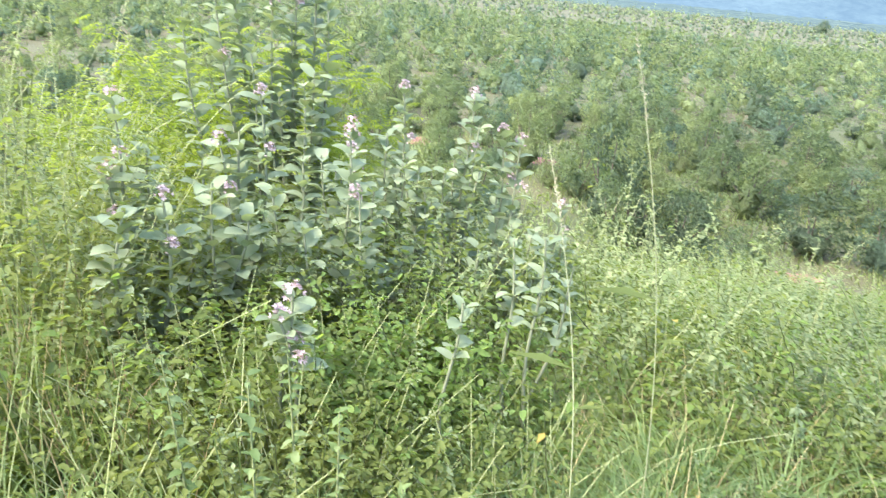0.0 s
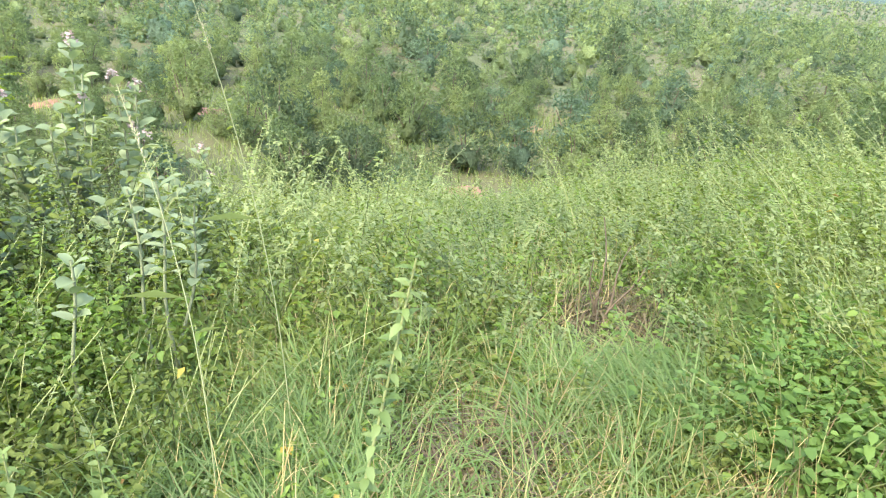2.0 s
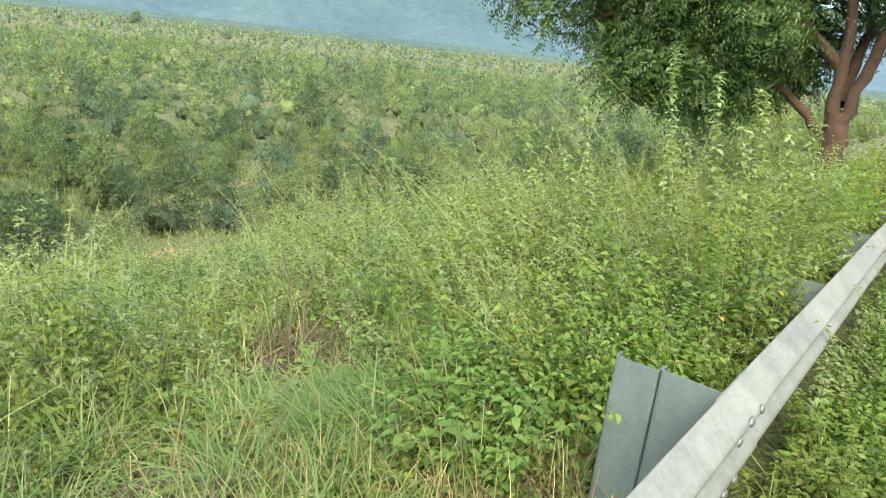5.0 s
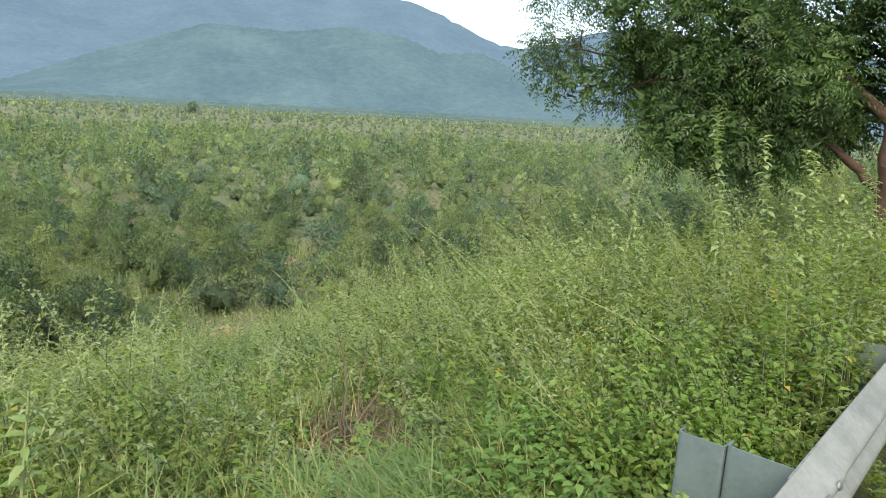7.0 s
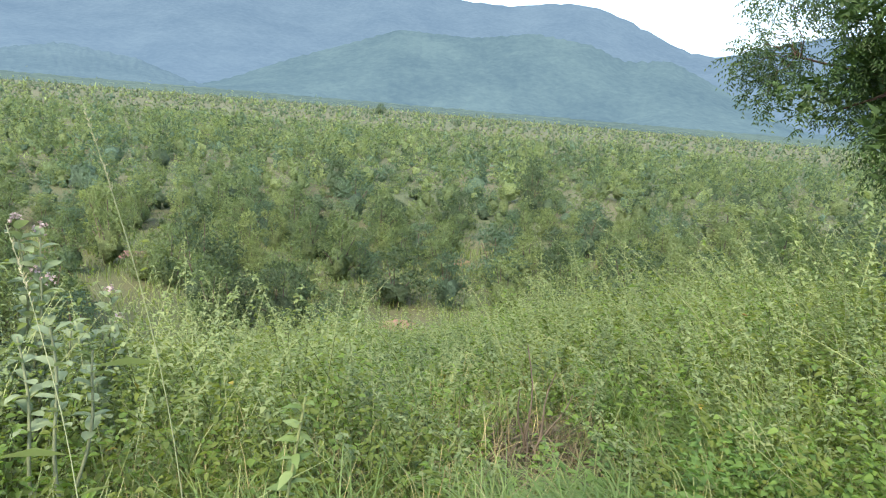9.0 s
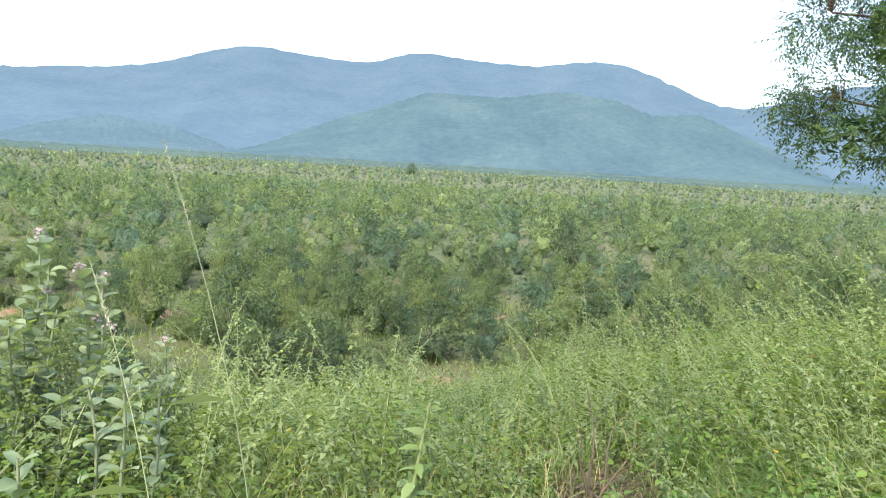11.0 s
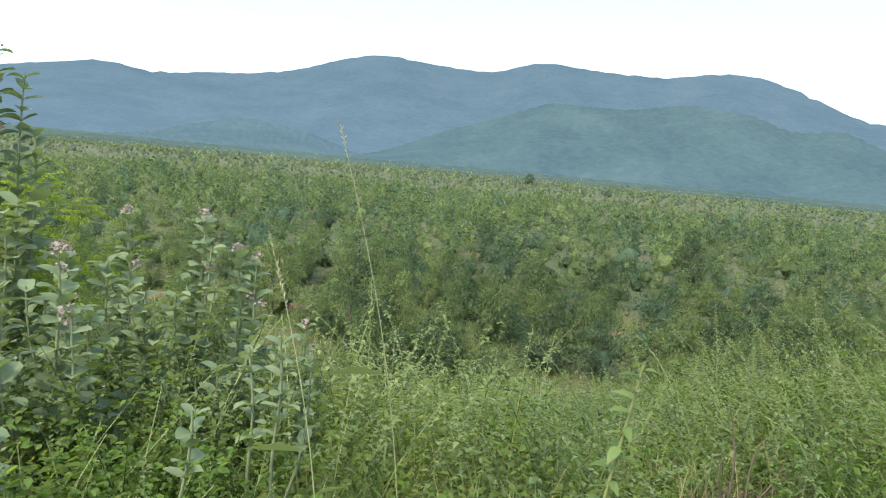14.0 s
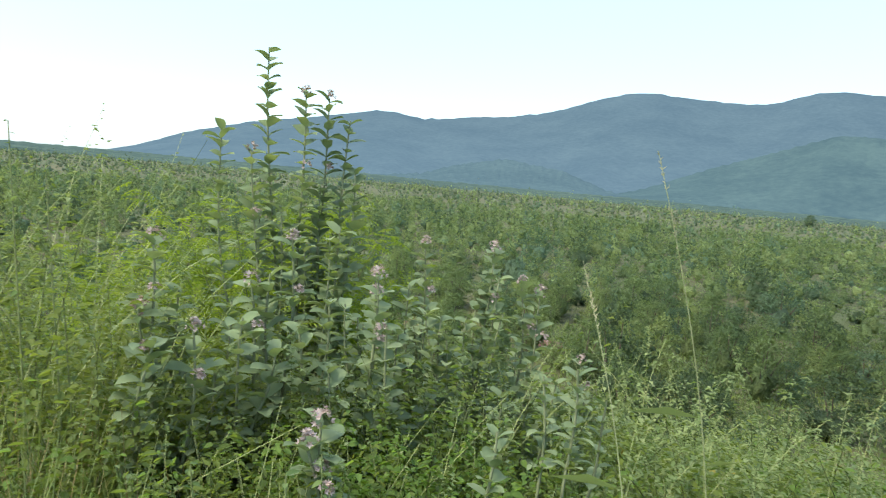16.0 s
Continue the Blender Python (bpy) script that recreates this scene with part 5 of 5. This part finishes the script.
def build_grass():
    r = np.random.default_rng(19)
    # tussocks of long green blades, then short turf
    tx, ty, tz = sow(480, r, 1.7, 6, 0.8, -70, 60)
    per = 34
    i = np.repeat(np.arange(len(tx)), per)
    n = len(i)
    x, y = tx[i] + r.normal(0, 0.075, n), ty[i] + r.normal(0, 0.075, n)
    s, a = bank(x, y)
    ok = (s > 0.12) | (s < -0.2)
    x, y = x[ok], y[ok]
    n = len(x)
    h = stand_height(x, y)
    V1 = blades(np.stack([x, y, lie(x, y) - 0.01], -1), r.uniform(0, 6.283, n), (0.25 + 0.45 * h) * r.uniform(0.6, 1.3, n), r.uniform(0.005, 0.011, n), r.uniform(0.2, 0.85, n))
    x, y, z = sow(11000, r, 1.1, 4.0, 0.9)
    n = len(x)
    V2 = blades(np.stack([x, y, z - 0.01], -1), r.uniform(0, 6.283, n), r.uniform(0.10, 0.32, n), r.uniform(0.003, 0.007, n), r.uniform(0.25, 0.9, n), 3)
    tx, ty, tz = sow(150, r, 1.4, 3.2, 0.7, -72, 36)
    lx, ly, lz = sow(170, r, 1.1, 2.6, 0.9, -76, -12)   # the verge below the milkweeds
    tx, ty = np.concatenate([tx, lx]), np.concatenate([ty, ly])
    i = np.repeat(np.arange(len(tx)), 30)
    n = len(i)
    x, y = tx[i] + r.normal(0, 0.05, n), ty[i] + r.normal(0, 0.05, n)
    s, a = bank(x, y)
    x, y = x[s > 0.35], y[s > 0.35]
    n = len(x)
    lush = blades(np.stack([x, y, lie(x, y) - 0.01], -1), r.uniform(0, 6.283, n), r.uniform(0.30, 0.72, n), r.uniform(0.003, 0.008, n), r.uniform(0.10, 0.7, n), 5)
    tagged(new("lush_grass", mesh_from("lush_grass", *lush, M_LUSH, N=own_normals(*lush, 0.45))), "arching bluish green grass blades near the road", "grass", kind="stuff")
    k = 620
    x, y = r.normal(-2.75, 0.34, k), r.normal(1.02, 0.24, k)
    tall = [np.stack([x, y, lie(x, y) - 0.01], -1), r.uniform(0, 6.283, k), r.uniform(0.50, 1.05, k), r.uniform(0.003, 0.006, k), r.uniform(0.72, 0.97, k)]
    stand, pale = blades(*[q[:400] for q in tall]), blades(*[q[400:] for q in tall])
    tagged(new("standing_straw", mesh_from("standing_straw", *pale, M_STRAW)), "tall standing dry grass stems beside the milkweeds", "dry grass", kind="stuff")
    turf = join([V1, V2, stand])
    tagged(new("grass", mesh_from("grass", *turf, M_GRASS, N=own_normals(*turf, 0.45))), "long green grass blades among the weeds", "grass", kind="stuff")
    # dry stems and straw
    x, y, z = sow(7600, r, 1.2, 5.0, 1.0, -60, 50)
    fx, fy, fz = sow(5200, r, 1.1, 2.8, 1.4, -75, 45)   # flattened straw beside the rail
    flat = np.concatenate([np.ones(len(x)), np.full(len(fx), 0.25)])
    x, y = np.concatenate([x, fx]), np.concatenate([y, fy])
    hx = np.concatenate([r.normal(q[0], q[2] * 0.6, 620) for q in HOLLOWS])
    hy = np.concatenate([r.normal(q[1], q[2] * 0.6, 620) for q in HOLLOWS])
    k = len(hx)
    litter = blades(np.stack([hx, hy, lie(hx, hy) + r.uniform(0.01, 0.10, k)], -1), r.uniform(0, 6.283, k), r.uniform(0.08, 0.35, k), r.uniform(0.004, 0.012, k), r.uniform(0.0, 0.25, k), 3)
    tagged(new("leaf_litter", mesh_from("leaf_litter", *litter, M_LITTER)), "brown dead leaves and twigs in the hollows", "litter", kind="stuff")
    ux = np.concatenate([r.normal(q[0], q[2] * 0.7, 75) for q in HOLLOWS])
    uy = np.concatenate([r.normal(q[1], q[2] * 0.7, 75) for q in HOLLOWS])
    k = len(ux)
    dead = blades(np.stack([ux, uy, lie(ux, uy)], -1), r.uniform(0, 6.283, k), r.uniform(0.2, 0.6, k), r.uniform(0.003, 0.006, k), r.uniform(0.5, 0.95, k), 3)
    tagged(new("dead_stalks", mesh_from("dead_stalks", *dead, M_DEAD)), "brown dead weed stalks in the hollows", "dry stalks", kind="stuff")
    n = len(x)
    V3 = blades(np.stack([x, y, lie(x, y) + 0.02], -1), r.uniform(0, 6.283, n), r.uniform(0.15, 0.55, n) * (0.4 + 0.6 * flat), r.uniform(0.002, 0.004, n), r.uniform(0.15, 0.9, n) * flat, 3)
    tagged(new("dry_grass", mesh_from("dry_grass", *V3, M_STRAW)), "dry straw stems and fallen grass", "dry grass", kind="stuff")


def herb_meshes(seed):
    """One leafy herb: branching stems and broad toothless leaves."""
    r = np.random.default_rng(seed)
    k = 9
    tip = np.stack([r.normal(0, 0.12, k), r.normal(0, 0.12, k), r.uniform(0.18, 0.40, k)], -1)
    u = np.linspace(0, 1, 4)[None, :, None]
    path = tip[:, None] * u + np.array([0, 0, 0.04]) * np.sin(np.pi * u) - [0, 0, 0.02]
    stems = [mesh_from("stem", *tubes(way[None], np.linspace(0.0035, 0.0014, 4)[None], 3), M_GREENSTEM) for way in path]
    m = k * 20
    i = np.repeat(np.arange(k), 20)
    v = r.uniform(0.3, 1.0, m)
    turn = r.uniform(0, 6.283, m)
    out = np.stack([np.cos(turn), np.sin(turn), r.uniform(-0.35, 0.4, m)], -1)
    ln = r.uniform(0.028, 0.062, m) * (1.1 - 0.35 * v)
    V, F = leaves(tip[i] * v[:, None] + out * r.uniform(0, 0.04, m)[:, None], out, np.tile([0, 0, 1.0], (m, 1)) + r.normal(size=(m, 3)) * 0.3, ln, ln * 0.64, 0.18, 0.3, True)
    return stems, mesh_from("foliage", V, F, M_HERB, N=own_normals(V, F, 0.4))


def tuft_mesh(seed):
    """A grass tuft whose long blades have flopped over to one side."""
    r = np.random.default_rng(seed)
    n = 84
    V, F = blades(np.stack([r.normal(0, 0.05, n), r.normal(0, 0.05, n), np.full(n, -0.01)], -1), r.normal(2.6, 0.9, n), r.uniform(0.30, 0.75, n), r.uniform(0.003, 0.0075, n), r.uniform(0.08, 0.6, n), 5)
    return mesh_from("grass_tuft", V, F, M_LUSH, N=own_normals(V, F, 0.45))


def build_herbs():
    """Leafy herbs crowding the first post, and flopped grass tufts about them."""
    r = np.random.default_rng(27)
    kinds = [herb_meshes(60 + q) for q in range(4)]
    for q in range(34):
        x, y = r.normal(1.15, 0.24), r.normal(2.50, 0.24)
        if bank(x, y)[0] < 0.55:
            continue
        herb = tagged(new("herb"), "dark green leafy herb beside the rail post", "herb", "herbs by the post")
        stems, foliage = kinds[q % 4]
        for stem in stems:
            under("stem", stem, herb)
        under("foliage", foliage, herb)
        herb.matrix_basis = Matrix.LocRotScale((x, y, float(lie(x, y))), Euler((0, 0, r.uniform(0, 6.28))), (r.uniform(0.8, 1.25),) * 3)
    tufts = [tuft_mesh(80 + q) for q in range(4)]
    for q in range(154):
        cx, cy, sd = ((0.80, 2.50, 0.28), (1.55, 3.10, 0.38), (-1.95, 1.22, 0.30), (-1.30, 1.95, 0.42), (-1.75, 1.60, 0.28), (-1.40, 1.22, 0.28), (-2.60, 1.22, 0.25))[q % 7]
        x, y = r.normal(cx, sd), r.normal(cy, sd)
        if bank(x, y)[0] < 0.5 or math.hypot(x + 0.35, y - 0.25) < 1.1:
            continue
        tuft = tagged(new("grass_tuft", tufts[q % 4]), "bluish green tuft of long flopped grass blades", "grass tuft", "grass tufts on the bank", "stuff")
        tuft.matrix_basis = Matrix.LocRotScale((x, y, float(lie(x, y)) + 0.12 * float(stand_height(x, y))), Euler((0, 0, r.normal(0, 0.7))), (r.uniform(0.75, 1.15),) * 3)


def build_plain_grass():
    """Rough grass over the foot of the bank and between the first bushes."""
    r = np.random.default_rng(41)
    k = 40000
    rad, th = np.sqrt(r.uniform(11 ** 2, 30 ** 2, k)), np.radians(r.uniform(-66, 36, k))
    x, y = rad * np.sin(th), rad * np.cos(th)
    s, a = bank(x, y)
    ok = (s > 8.5) & (swell(x, y, 0.9, 0.7) + r.normal(0, 0.5, k) > -1.1) & (np.hypot(x + 0.6, y - 17.8) > 1.0) & (np.hypot(x + 10.8, y - 23.3) > 0.7)
    x, y = x[ok], y[ok]
    k = len(x)
    V, F = blades(np.stack([x, y, lie(x, y) - 0.02], -1), r.uniform(0, 6.283, k), r.uniform(0.25, 0.75, k), r.uniform(0.012, 0.03, k), r.uniform(0.3, 0.9, k), 2)
    tagged(new("plain_grass", mesh_from("plain_grass", V, F, M_GRASS, N=own_normals(V, F, 0.5))), "rough grass between bushes at the bank's foot", "grass", kind="stuff")


build_weeds()
build_plain_grass()
build_herbs()
build_undergrowth()
build_grass()
